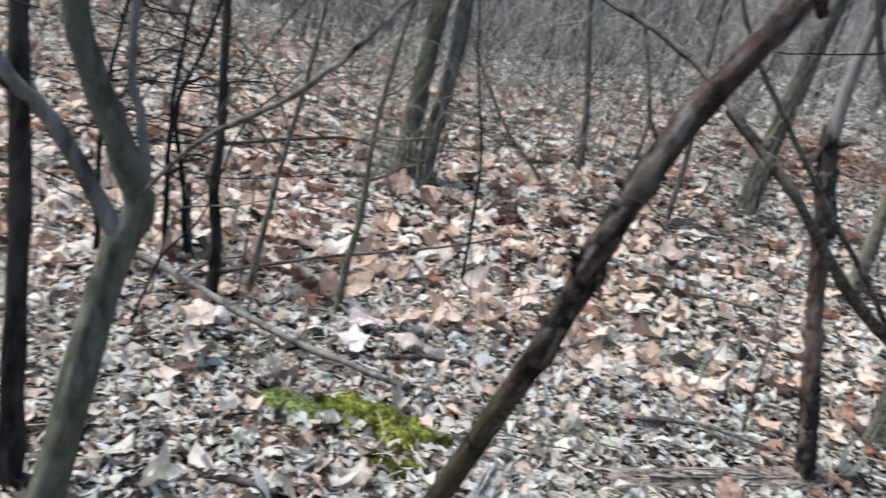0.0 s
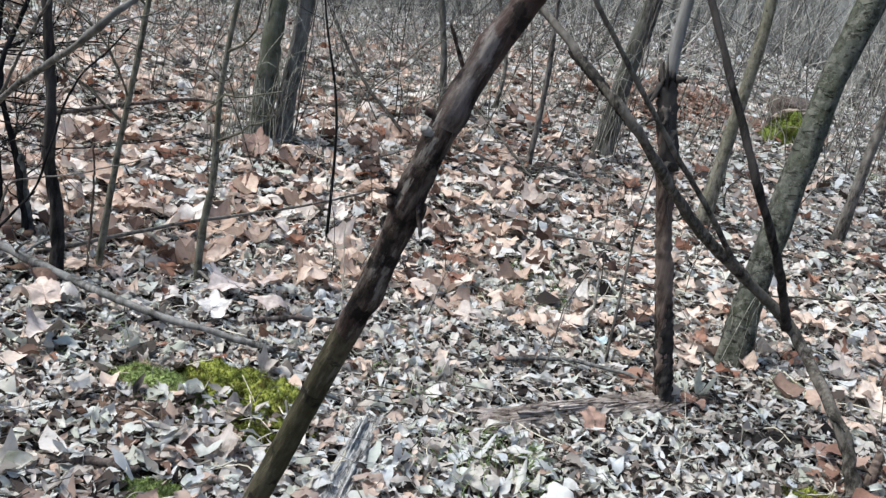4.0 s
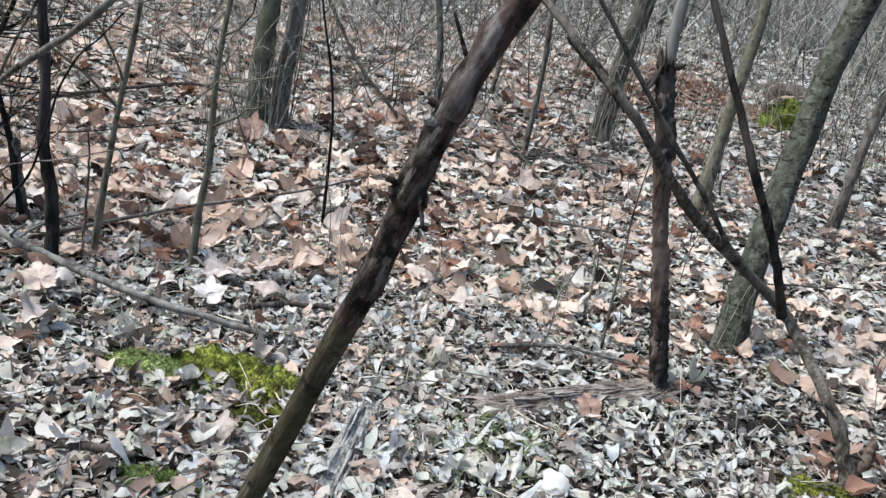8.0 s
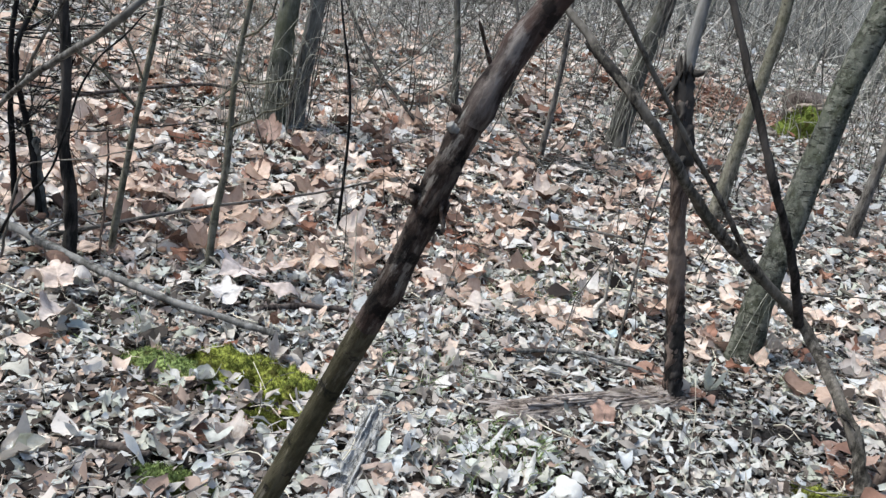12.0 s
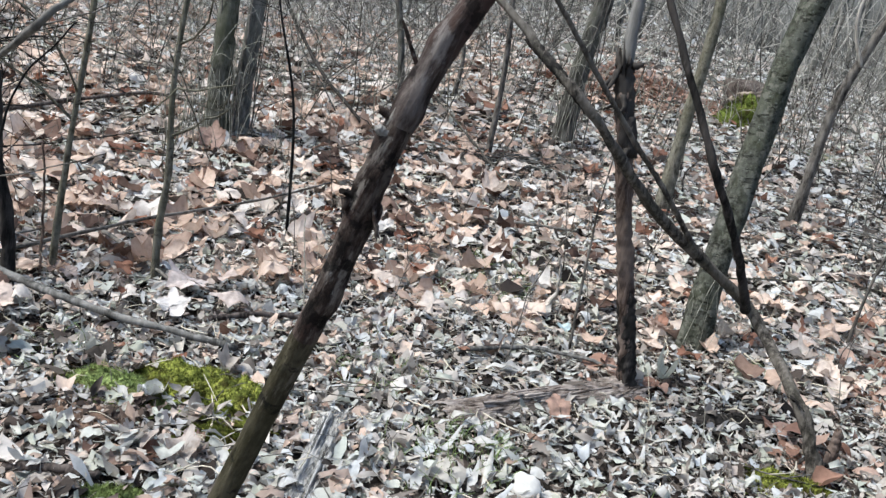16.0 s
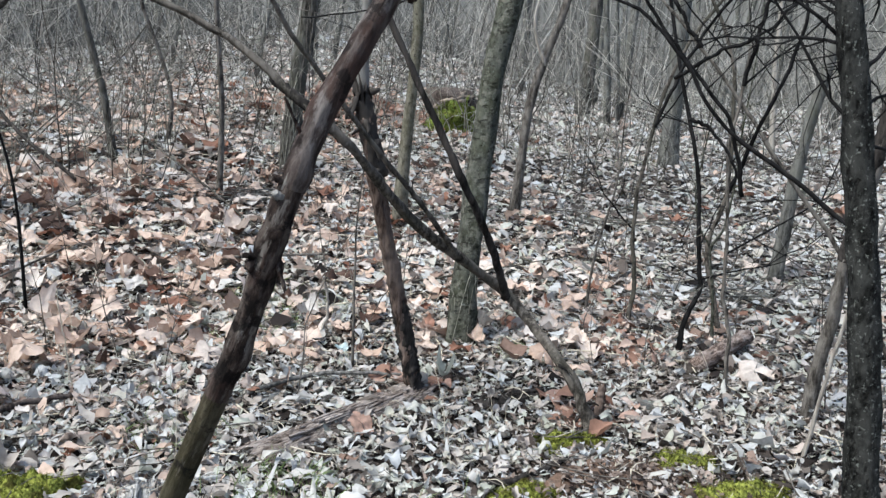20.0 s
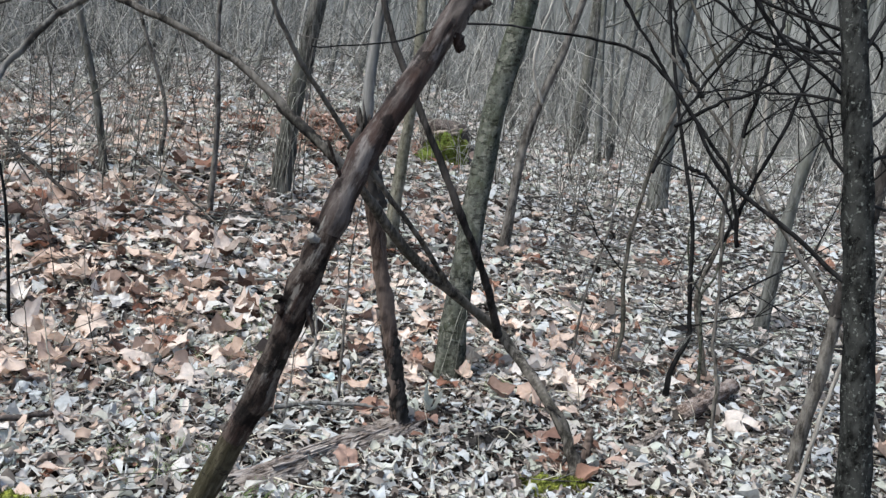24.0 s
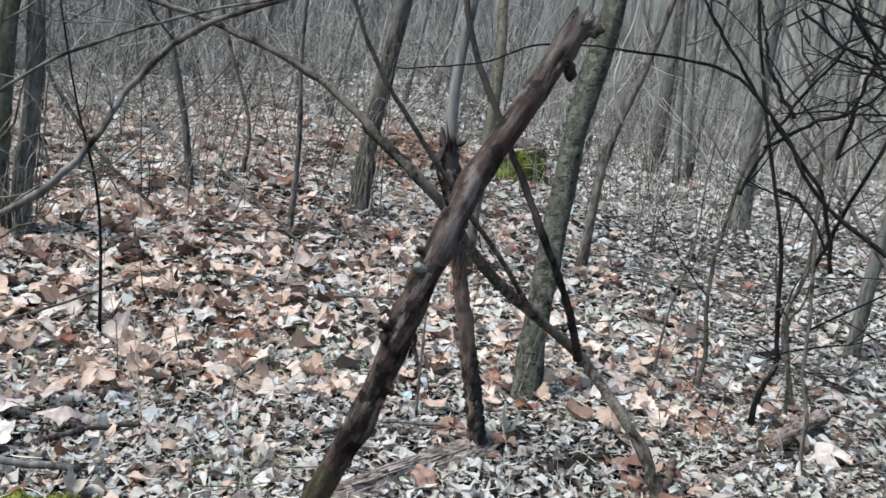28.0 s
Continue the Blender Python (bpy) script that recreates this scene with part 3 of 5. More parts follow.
def build_litter():
    t_wide, f_wide = oval_leaf(2, 4)
    t_mid, f_mid = oval_leaf(1, 3)
    t_low, f_low = oval_leaf(1, 2)
    t_strip, f_strip = strip_leaf(3)
    t_blade, f_blade = strip_leaf(3, 0.19)
    t_broad, f_broad, _ = lobed_leaf(3)
    pieces = []
    for n, r0, r1, t, f, mean, tilt, lift, crumple, roll in ((13000, 0.3, 4.3, t_wide, f_wide, 0.042, 0.36, 0.036, 0.07, 5), (14500, 0.3, 4.3, t_blade, f_blade, 0.041, 0.36, 0.042, 0.03, 9), (7500, 0.3, 4.3, t_strip, f_strip, 0.055, 0.4, 0.036, 0.0, 9), (2600, 1.2, 4.3, t_broad, f_broad, 0.055, 0.2, 0.024, 0.07, 4), (23000, 4.3, 7.5, t_mid, f_mid, 0.058, 0.35, 0.034, 0.05, 5), (8000, 4.3, 7.5, t_strip, f_strip, 0.08, 0.35, 0.036, 0.0, 8), (36000, 7.5, 12.5, t_low, f_low, 0.078, 0.3, 0.04, 0.0, 4), (24000, 12.5, 24, t_low, f_low, 0.14, 0.22, 0.05, 0.0, 4), (7000, 24, 48, t_low, f_low, 0.32, 0.3, 0.1, 0.0, 4)):
        xy = bare(fan(n, r0, r1))
        pieces.append(scatter(t, f, xy, small_sizes(len(xy), mean), 0.8 if r0 < 4 else 0.6, tilt, lift, 0.16, 0.006, 0.036, crumple, roll))
    # the same floor to the sides and behind
    for n, r0, r1, mean in ((30000, 0.0, 4.4, 0.062), (24000, 4.4, 10.0, 0.125), (9000, 10.0, 40.0, 0.45)):
        xy = fan(n, r0, r1, 59, 313)
        pieces.append(scatter(t_low, f_low, xy, small_sizes(len(xy), mean), 0.9, 0.4, 0.03))
    litter = new("leaf_litter", mesh_of("leaf_litter", *joined(pieces), GREY_LEAF))
    tagged(litter, "bleached grey and tan dry leaves covering the forest floor", "leaf litter", kind="stuff")

    # dark blades strewn to deepen the shadowed gaps, besides real decayed leaves
    pieces = []
    for n, r0, r1, a0, a1, mean, lift in ((7000, 1.2, 4.3, -48, 60, 0.045, 0.014), (3600, 3.6, 8.5, -48, 60, 0.075, 0.05), (3000, 1.5, 3.4, 12, 60, 0.034, 0.034), (250, 1.5, 2.6, -44, -22, 0.045, 0.034)):
        xy = bare(fan(n, r0, r1, a0, a1))
        pieces.append(scatter(t_mid, f_mid, xy, small_sizes(len(xy), mean), 0.6, 0.35, lift, 0.14, 0.004, 0.03))
    wet = new("decayed_and_gap_shade_leaves", mesh_of("decayed_and_gap_shade_leaves", *joined(pieces), GAP_LEAF))
    tagged(wet, "dark decayed leaves, also standing in for shadowed gaps in the dry litter", "leaf litter", kind="stuff")
    xy = np.concatenate([bare(fan(13000, 1.2, 4.4)), bare(fan(5000, 1.5, 4.6, 14, 60))])
    crumbs = new("leaf_crumb_litter", mesh_of("leaf_crumb_litter", *scatter(t_low, f_low, xy, small_sizes(len(xy), 0.0165), 0.8, 0.6, 0.036, 0.1, 0.004, 0.03), CRUMB))
    tagged(crumbs, "brown and grey leaf crumbs strewn between the leaves", "leaf crumbs", kind="stuff")

    pieces, ribs = [], []
    for n, r0, r1, a0, a1, level in ((560, 1.5, 4.3, -48, 60, 2), (4600, 3.4, 7.5, -48, 60, 1), (7500, 7.5, 16.0, -48, 60, 0), (2500, 16, 26, -48, 60, 0), (1500, 1.5, 9, 60, 312, 0)):
        xy = bare(fan(n, r0, r1, a0, a1))
        # more of them under the trees to the north-west
        if a0 < 0:
            xy = xy[rng.uniform(0, 1, len(xy)) < np.clip((0.5 if r0 < 3 else 0.94) - 0.36 * (xy[:, 0] - 0.18 * xy[:, 1]), 0.06, 1) * np.clip((xy[:, 1] - (1.6 if r0 < 3 else 1.1)) / 1.4, 0, 1)]
        size = np.clip(rng.normal((0.19, 0.138, 0.1)[level], 0.042, len(xy)), 0.05, 0.28) * np.where(xy[:, 0] > 0.3, 0.84, 1)
        t, f, rib = lobed_leaf(level)
        pieces.append(scatter(t, f, xy, size, 0.3, (0.28, 0.32, 0.22)[level], 0.05, 0.14, 0.008, 0.014, 0.075 if level else 0.03))
        ribs.append(np.tile(rib, len(xy)))
    # smaller tan leaves among the grey ones to the west
    xy = bare(fan(2000, 1.1, 4.3, -50, 0))
    pieces.append(scatter(t_wide, f_wide, xy, small_sizes(len(xy), 0.05), 0.9, 0.35, 0.03, 0.16, 0.01, 0.036, 0.07))
    ribs.append(np.full(len(xy) * len(t_wide), 0.45))
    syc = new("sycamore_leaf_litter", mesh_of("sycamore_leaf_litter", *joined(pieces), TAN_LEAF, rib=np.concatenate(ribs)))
    tagged(syc, "large tan lobed dry sycamore leaves on the litter", "leaf litter", kind="stuff")
    return litter, syc


leaf_litter, sycamore_litter = build_litter()


# ---- trees and stems ----
def grow_up(pts, height, lean=0.06):
    """Carries a stem on from its last point to a height above its base."""
    p = [np.array(q, float) for q in pts]
    w = p[-1] - p[-2]
    w /= np.linalg.norm(w)
    step = max(0.5, (height - (p[-1][2] - p[0][2])) / 6)
    while p[-1][2] - p[0][2] < height:
        w = w + rng.normal(0, lean, 3) + np.array([0, 0, 0.12])
        w /= np.linalg.norm(w)
        p.append(p[-1] + w * step)
    return p


def tree(name, pts, radius, height, mat, label, branches=8, low=0.45, depth=2, flare=0.35, group="trees of the wood", twig_mat=None, seg=14, steps=44, category="tree", rough=0.09):
    pts = [tuple(p) for p in pts]
    pts[0] = (pts[0][0], pts[0][1], gz(pts[0][0], pts[0][1]) - 0.08)
    line = grow_up(pts, height)
    root = thing(name, pts[0], label, category, group)
    part("trunk", tube(line, radius, radius * 0.25, seg, steps, rough, flare), mat, root)
    limbs = []
    for k in range(branches):
        s = low + (0.97 - low) * (k + rng.uniform(0, 1)) / branches
        a = rng.uniform(0, 2 * np.pi)
        way = np.array([math.cos(a), math.sin(a), rng.uniform(0.3, 1.0)])
        limbs.append(twigs(along(line, s), way, height * rng.uniform(0.16, 0.3), depth, radius * (1 - 0.7 * s) * 0.5, 4))
    if limbs:
        part("crown", joined(limbs), twig_mat or mat, root, "bare winter branches")
    return root


tree("tree", [(1.087, 2.82, 0), (1.118, 2.865, 0.4), (1.235, 3.05, 1.22), (1.36, 3.1, 1.9)], 0.064, 7.0, BARK_MOSSY, "leaning young tree with olive algae-covered bark", flare=0.25, seg=20, steps=80, low=0.4)
tree("tree", [(-1.7, 4.98, 0.14), (-1.705, 4.97, 0.57), (-1.7, 4.98, 1.01)], 0.076, 7.5, BARK_OLIVE, "grey tree trunk hung with thin vines", seg=18, steps=60)
tree("tree", [(-1.6, 5.12, 0.17), (-1.585, 5.12, 0.6), (-1.555, 5.12, 1.05)], 0.062, 6.5, BARK_FAR, "slim pale trunk beside the vine-hung tree", seg=16)
tree("tree", [(0.74, 6.8, 0.3), (0.79, 6.78, 1.0), (0.92, 6.76, 1.95)], 0.085, 8.5, BARK_GREY, "grey leaning tree trunk in leaf litter", seg=18, steps=60)
tree("tree", [(1.35, 5.15, 0.16), (1.38, 5.14, 0.85), (1.41, 5.14, 1.58)], 0.042, 6.0, BARK_SAPLING, "slender grey sapling in leaf litter")
forked_sapling = tree("tree", [(2.36, 5.45, 0.18), (2.4, 5.44, 0.95), (2.48, 5.4, 1.37), (2.6, 5.35, 1.8)], 0.036, 4.5, BARK_TWIG, "thin forked sapling with a pale side branch", branches=6, low=0.3)
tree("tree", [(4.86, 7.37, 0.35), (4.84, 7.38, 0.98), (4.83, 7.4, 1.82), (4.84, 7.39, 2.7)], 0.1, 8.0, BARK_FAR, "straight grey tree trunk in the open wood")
tree("tree", [(3.56, 3.82, 0.06), (3.6, 3.8, 0.8), (3.67, 3.73, 1.53), (3.7, 3.7, 1.88)], 0.04, 6.5, BARK_FAR, "leaning grey tree trunk beyond the shrub")
tree("tree", [(7.22, 8.74, 0.5), (7.16, 8.79, 1.18), (7.12, 8.81, 1.69), (7.1, 8.83, 2.41), (7.01, 8.9, 3.11)], 0.034, 6.0, BARK_PALE, "slim whitish trunk seen through the shrub", branches=5)
right_tree = tree("tree", [(1.75, 1.04, 0), (1.69, 1.1, 0.57), (1.63, 1.16, 1.04), (1.56, 1.22, 1.48)], 0.043, 5.5, BARK_LICHEN, "dark upright trunk speckled with pale lichen", low=0.5, seg=18, steps=60)
tree("tree", [(-0.7, 7.13, 0.33), (-0.8, 7.13, 0.91), (-0.97, 7.11, 1.63)], 0.031, 5.5, BARK_GREY, "thin leaning sapling at the thicket's edge")
tree("tree", [(-0.28, 7.84, 0.4), (-0.26, 7.84, 0.91), (-0.5, 7.83, 1.63)], 0.02, 4.0, BARK_TWIG, "crooked thin sapling at the thicket's edge")
tree("tree", [(0.13, 5.98, 0.23), (0.14, 5.98, 0.85), (0.09, 5.98, 1.6)], 0.022, 3.8, BARK_TWIG, "thin sapling stem in leaf litter")
tree("tree", [(7.08, 14.23, 0.55), (7.15, 14.2, 1.74), (7.16, 14.19, 3.0)], 0.13, 9, BARK_GREY, "grey tree trunk far in the wood")
tree("sapling", [(-1.11, 2.47, 0), (-1.115, 2.47, 0.2), (-1.095, 2.47, 0.44), (-1.105, 2.47, 0.75), (-1.085, 2.47, 1.06)], 0.016, 2.6, BARK_SAPLING, "slim olive-tan sapling in leaf litter", branches=7, low=0.12, flare=0.1, seg=10, category="sapling", group="saplings")
tree("sapling", [(1.9, 3.2, 0), (1.92, 3.19, 0.34), (1.95, 3.17, 0.53), (1.98, 3.16, 0.68), (1.99, 3.15, 0.86), (1.99, 3.15, 1.09)], 0.0075, 1.9, BARK_TWIG, "thin forked grey-brown shoot beside the shrub", branches=4, low=0.5, depth=1, flare=0.1, seg=8, category="sapling", group="saplings")
forked_shoot = tree("sapling", [(2.4, 2.76, 0), (2.37, 2.78, 0.26), (2.34, 2.8, 0.46), (2.38, 2.77, 0.58), (2.4, 2.76, 0.81), (2.4, 2.76, 1.03)], 0.0085, 1.8, BARK_MOSSY, "thin olive-grey forked shoot in the shrub", branches=4, low=0.5, depth=1, flare=0.1, seg=8, category="sapling", group="saplings")
tree("sapling", [(0.55, 2.58, 0), (0.54, 2.58, 0.25), (0.54, 2.59, 0.44), (0.54, 2.58, 0.67)], 0.0065, 0.9, BARK_TWIG, "thin pale brown upright stalk beside the dead stem", branches=2, low=0.6, depth=1, flare=0.05, seg=8, category="sapling", group="saplings")
tree("sapling", [(-1.46, 2.32, 0), (-1.42, 2.34, 0.5), (-1.37, 2.36, 1.01)], 0.013, 2.4, BARK_SAPLING, "slim olive-tan sapling in leaf litter", branches=7, low=0.12, flare=0.1, seg=10, category="sapling", group="saplings")
tree("sapling", [(-1.53, 2.18, 0), (-1.545, 2.17, 0.25), (-1.58, 2.155, 0.46), (-1.585, 2.15, 0.7), (-1.61, 2.14, 0.94)], 0.025, 3.0, BARK_BLACK, "dark rough-barked sapling in leaf litter", branches=6, flare=0.15, seg=14, steps=60, category="sapling", group="saplings", rough=0.14)
tree("sapling", [(-1.24, 0.81, 0), (-1.27, 0.79, 0.62), (-1.3, 0.76, 1.08)], 0.028, 3.2, BARK_BLACK, "dark rough sapling beside the crooked tree", branches=9, low=0.15, flare=0.15, seg=14, steps=60, category="sapling", group="saplings", rough=0.14)
tree("sapling", [(-0.81, 3.4, 0.04), (-0.85, 3.38, 0.62), (-0.97, 3.36, 1.1)], 0.008, 2.0, BARK_DARKTWIG, "thin dark upright shoot", branches=4, flare=0.1, seg=8, category="sapling", group="saplings")


part("branch", tube([(2.47, 5.36, 1.33), (2.38, 5.39, 1.59), (2.39, 5.38, 1.84), (2.45, 5.36, 2.14), (2.5, 5.36, 2.6)], 0.014, 0.006, 8, 30, 0.06, 0, 0, 0.006), BARK_PALE, forked_sapling, "pale bleached side branch")
part("branch", tube([(1.66, 1.13, 0.85), (1.5, 1.28, 1.0), (1.35, 1.41, 1.13), (1.24, 1.48, 1.31), (1.13, 1.55, 1.43), (1.01, 1.62, 1.47), (0.81, 1.71, 1.48), (0.62, 1.78, 1.47), (0.42, 1.83, 1.39), (0.2, 1.88, 1.35)], 0.007, 0.002, 8, 70, 0.1, 0, 0, 0.003), BARK_DARKTWIG, right_tree, "dark arching side branch")
for k in range(7):
    h = 1.1 + 0.09 * k
    part("branch", twigs((1.69 - 0.14 * (h - 0.57), 1.1 + 0.13 * (h - 0.57), h), (0.9 + 0.1 * (k % 3), 0.35 + 0.3 * (k % 2), rng.uniform(-0.1, 0.6)), rng.uniform(0.5, 0.9), 2, 0.006, 5, 0.7, 0.2), BARK_DARKTWIG, right_tree)
for k in range(4):
    h = 1.36 + 0.04 * k
    part("branch", twigs((1.69 - 0.14 * (h - 0.57), 1.1 + 0.13 * (h - 0.57), h), (-0.5 + 0.15 * k, 0.8, 0.45), rng.uniform(0.35, 0.6), 2, 0.0055, 5, 0.7, 0.2), BARK_DARKTWIG, right_tree)
for k in range(3):
    h = 1.15 + 0.2 * k
    part("branch", twigs((1.69 - 0.14 * (h - 0.57), 1.1 + 0.13 * (h - 0.57), h), (-0.7 + 0.1 * k, 0.8, rng.uniform(0.2, 0.8)), rng.uniform(0.5, 0.8), 2, 0.006, 5, 0.6, 0.3), BARK_DARKTWIG, right_tree)


def leaning_pole():
    pts = [(-0.4, 0.37, -0.04), (-0.256, 0.235, 0.4), (-0.111, 0.1, 0.835), (-0.073, 0.065, 0.95), (-0.048, 0.042, 1.05), (-0.027, 0.035, 1.12), (0.002, 0.036, 1.19), (0.04, 0.037, 1.262), (0.07, 0.034, 1.325)]
    root = thing("leaning_branch", pts[0], "dark leaning dead branch with torn bark and a broken top", "branch")
    vf = tube(pts, 0.0132, 0.0106, 32, 420, 0.05, 0.0, 0.012)
    # knots and torn rings
    centre = spline(pts, 420)
    rings = vf[0].reshape(422, 32, 3)
    for s, amp in ((0.36, 0.2), (0.45, 0.25), (0.5, 0.35), (0.56, 0.25), (0.62, 0.4), (0.66, 0.2), (0.72, 0.3), (0.95, 0.4)):
        i, j = int(s * 420), rng.integers(0, 32)
        di = np.arange(420)[:, None] - i
        dj = (np.arange(32)[None] - j + 16) % 32 - 16
        k = 1 + amp * np.exp(-((di / 9.0) ** 2) - (dj / 7.0) ** 2)
        rings[1:-1] = centre[:, None] + (rings[1:-1] - centre[:, None]) * k[..., None]
    def band(i0, i1):
        i, j = np.meshgrid(np.arange(i1 - i0 - 1), np.arange(32), indexing="ij")
        a, b = (i * 32 + j).ravel(), (i * 32 + (j + 1) % 32).ravel()
        return rings[i0:i1].reshape(-1, 3), np.stack([a, b, b + 32, a + 32], -1)

    part("stem_foot", band(0, 121), BARK_POLE_FOOT, root, "olive-brown lower bark")
    part("lower_stem", band(120, 251), BARK_POLE, root)
    part("upper_stem", band(250, 422), BARK_POLE_TOP, root, "smooth red-brown upper wood")
    # grey lifted flap and knots on the stem
    for path, r0, r1, tone, note in (([(-0.034, 0.033, 1.094), (-0.044, 0.028, 1.097), (-0.049, 0.025, 1.1)], 0.0048, 0.0034, BARK_BLEACHED, "pale grey knot"), ([(-0.041, 0.03, 1.1), (-0.037, 0.027, 1.114), (-0.031, 0.027, 1.128)], 0.0026, 0.0014, BARK_REACH, "lifted grey bark flap"), ([(-0.053, 0.045, 1.033), (-0.063, 0.042, 1.032), (-0.07, 0.04, 1.029)], 0.0045, 0.0055, BARK_POLE, "dark round knot"), ([(-0.05, 0.046, 1.04), (-0.039, 0.044, 1.03), (-0.041, 0.046, 1.012)], 0.004, 0.0015, BARK_POLE, "torn hanging bark"), ([(-0.062, 0.052, 1.0), (-0.052, 0.05, 1.012), (-0.046, 0.048, 1.028)], 0.003, 0.002, BARK_BLACK, "dark bark ridge")):
        part("knot", tube(path, r0, r1, 12, 14, 0.1, 0, 0.002), tone, root, note)
    for s, way, ln, r in ((0.48, (-0.8, -0.3, 0.2), 0.006, 0.0045), (0.6, (-0.8, -0.3, 0.3), 0.006, 0.005), (0.66, (-0.5, -0.2, 1.0), 0.035, 0.0022), (0.5, (0.3, -0.3, -1.0), 0.03, 0.003), (0.97, (0.9, -0.1, 0.35), 0.014, 0.0075), (0.94, (0.6, -0.1, -0.8), 0.01, 0.007)):
        p = along(pts, s)
        w = np.array(way) / np.linalg.norm(way)
        part("stub", tube([p, p + w * (0.012 + ln * 0.5), p + w * (0.015 + ln)], r, r * 0.6, 8, 8, 0.2, 0, 0.003), BARK_POLE, root, "broken side twig")
    return root


leaning_pole()


def dead_stem():
    pts = [(0.74, 2.27, -0.02), (0.645, 2.26, 0.37), (0.56, 2.24, 0.69), (0.475, 2.21, 1.05)]
    root = thing("dead_tree", pts[0], "dead leaning stem with blackened rotten bark at its head", "dead tree")
    part("lower_stem", tube(pts, 0.029, 0.026, 18, 90, 0.12, 0.1, 0.015), WOOD_SNAG, root, "red-brown bare wood")
    part("bark_sleeve", tube([pts[0], (0.697, 2.265, 0.16), (0.645, 2.26, 0.37)], 0.0335, 0.0285, 18, 40, 0.12, 0.15, 0.05), BARK_BLACK, root, "rough black bark")
    head = [(0.535, 2.225, 0.84), (0.5, 2.215, 0.96), (0.47, 2.21, 1.07), (0.455, 2.21, 1.15)]
    part("rotten_head", tube(head, 0.0305, 0.026, 20, 20, 0.18, 0, 0.07), BARK_BLACK, root, "black rotten wood with torn bark")
    top = [(0.475, 2.22, 1.0), (0.462, 2.225, 1.2), (0.465, 2.23, 1.4), (0.5, 2.24, 1.75), (0.52, 2.25, 2.2)]
    part("upper_stem", tube(top, 0.024, 0.014, 14, 40, 0.05, 0, 0.02), BARK_BLEACHED, root, "smooth bleached wood")
    for k in range(12):
        a, q = rng.uniform(0, 6.3), rng.uniform(0.0, 1)
        p = along(head, q) + 0.03 * np.array([math.cos(a), math.sin(a), 0])
        e = p + np.array([0.03 * math.cos(a), 0.03 * math.sin(a), rng.uniform(-0.09, 0.03)])
        part("bark_flake", tube([p, (p + e) / 2 + rng.normal(0, 0.005, 3), e], 0.011, 0.003, 6, 6, 0.35), BARK_BLACK, root, "charred-looking loose bark")
    return root


dead_stem()


def bent_tree():
    base = (1.3, 1.86, -0.02)
    root = thing("bent_sapling", base, "fallen bent sapling arching up in three long stems", "sapling")
    arch = [base, (1.2, 1.95, 0.2), (1.05, 2.21, 0.41), (0.63, 2.05, 0.71), (0.35, 1.83, 0.985), (0.2, 1.86, 1.11), (-0.02, 1.95, 1.285), (-0.33, 2.03, 1.41), (-0.75, 2.15, 1.5)]
    part("stem", tube(arch, 0.0235, 0.0086, 16, 170, 0.12, 0.7, 0, 0.002), BARK_BRANCH, root)
    for _ in range(9):
        q = rng.uniform(0.0, 0.16)
        p = along(arch, q) + rng.normal(0, 0.012, 3)
        e = p + np.array([*rng.normal(0, 0.03, 2), rng.uniform(-0.06, 0.03)])
        part("bark_shred", tube([p, (p + e) / 2 + rng.normal(0, 0.006, 3), e], 0.008, 0.002, 6, 8, 0.3), BARK_BLACK, root, "loose dark bark")
    part("bark_patch", tube([(0.33, 1.832, 1.002), (0.27, 1.838, 1.055), (0.2, 1.86, 1.11), (0.13, 1.89, 1.165)], 0.0158, 0.0148, 14, 40, 0.14, 0, 0.02), BARK_BLACK, root, "wet black bark")
    part("bark_stub", tube([(1.335, 1.9, -0.03), (1.345, 1.915, 0.06), (1.35, 1.925, 0.13)], 0.018, 0.014, 12, 20, 0.2, 0.1, 0.02), WOOD_SNAG, root, "red-brown broken stub at the foot")
    prop = [(1.05, 2.2, 0.4), (0.93, 2.08, 0.62), (0.77, 2.0, 0.88), (0.61, 2.05, 1.19), (0.47, 2.12, 1.5), (0.4, 2.2, 1.9)]
    part("branch", tube(prop, 0.015, 0.009, 12, 70, 0.1, 0.2, 0, 0.002), BARK_BLACK, root, "dark straight side stem")
    mid = [(0.8, 2.12, 0.6), (0.66, 2.03, 0.76), (0.49, 1.96, 0.935), (0.26, 1.87, 1.19), (0.14, 1.82, 1.34), (0.05, 1.78, 1.5), (-0.05, 1.72, 1.8)]
    part("branch", tube(mid, 0.0095, 0.006, 10, 70, 0.07, 0.2, 0, 0.002), BARK_BRANCH, root, "thin straight side stem")
    return root


bent_tree()


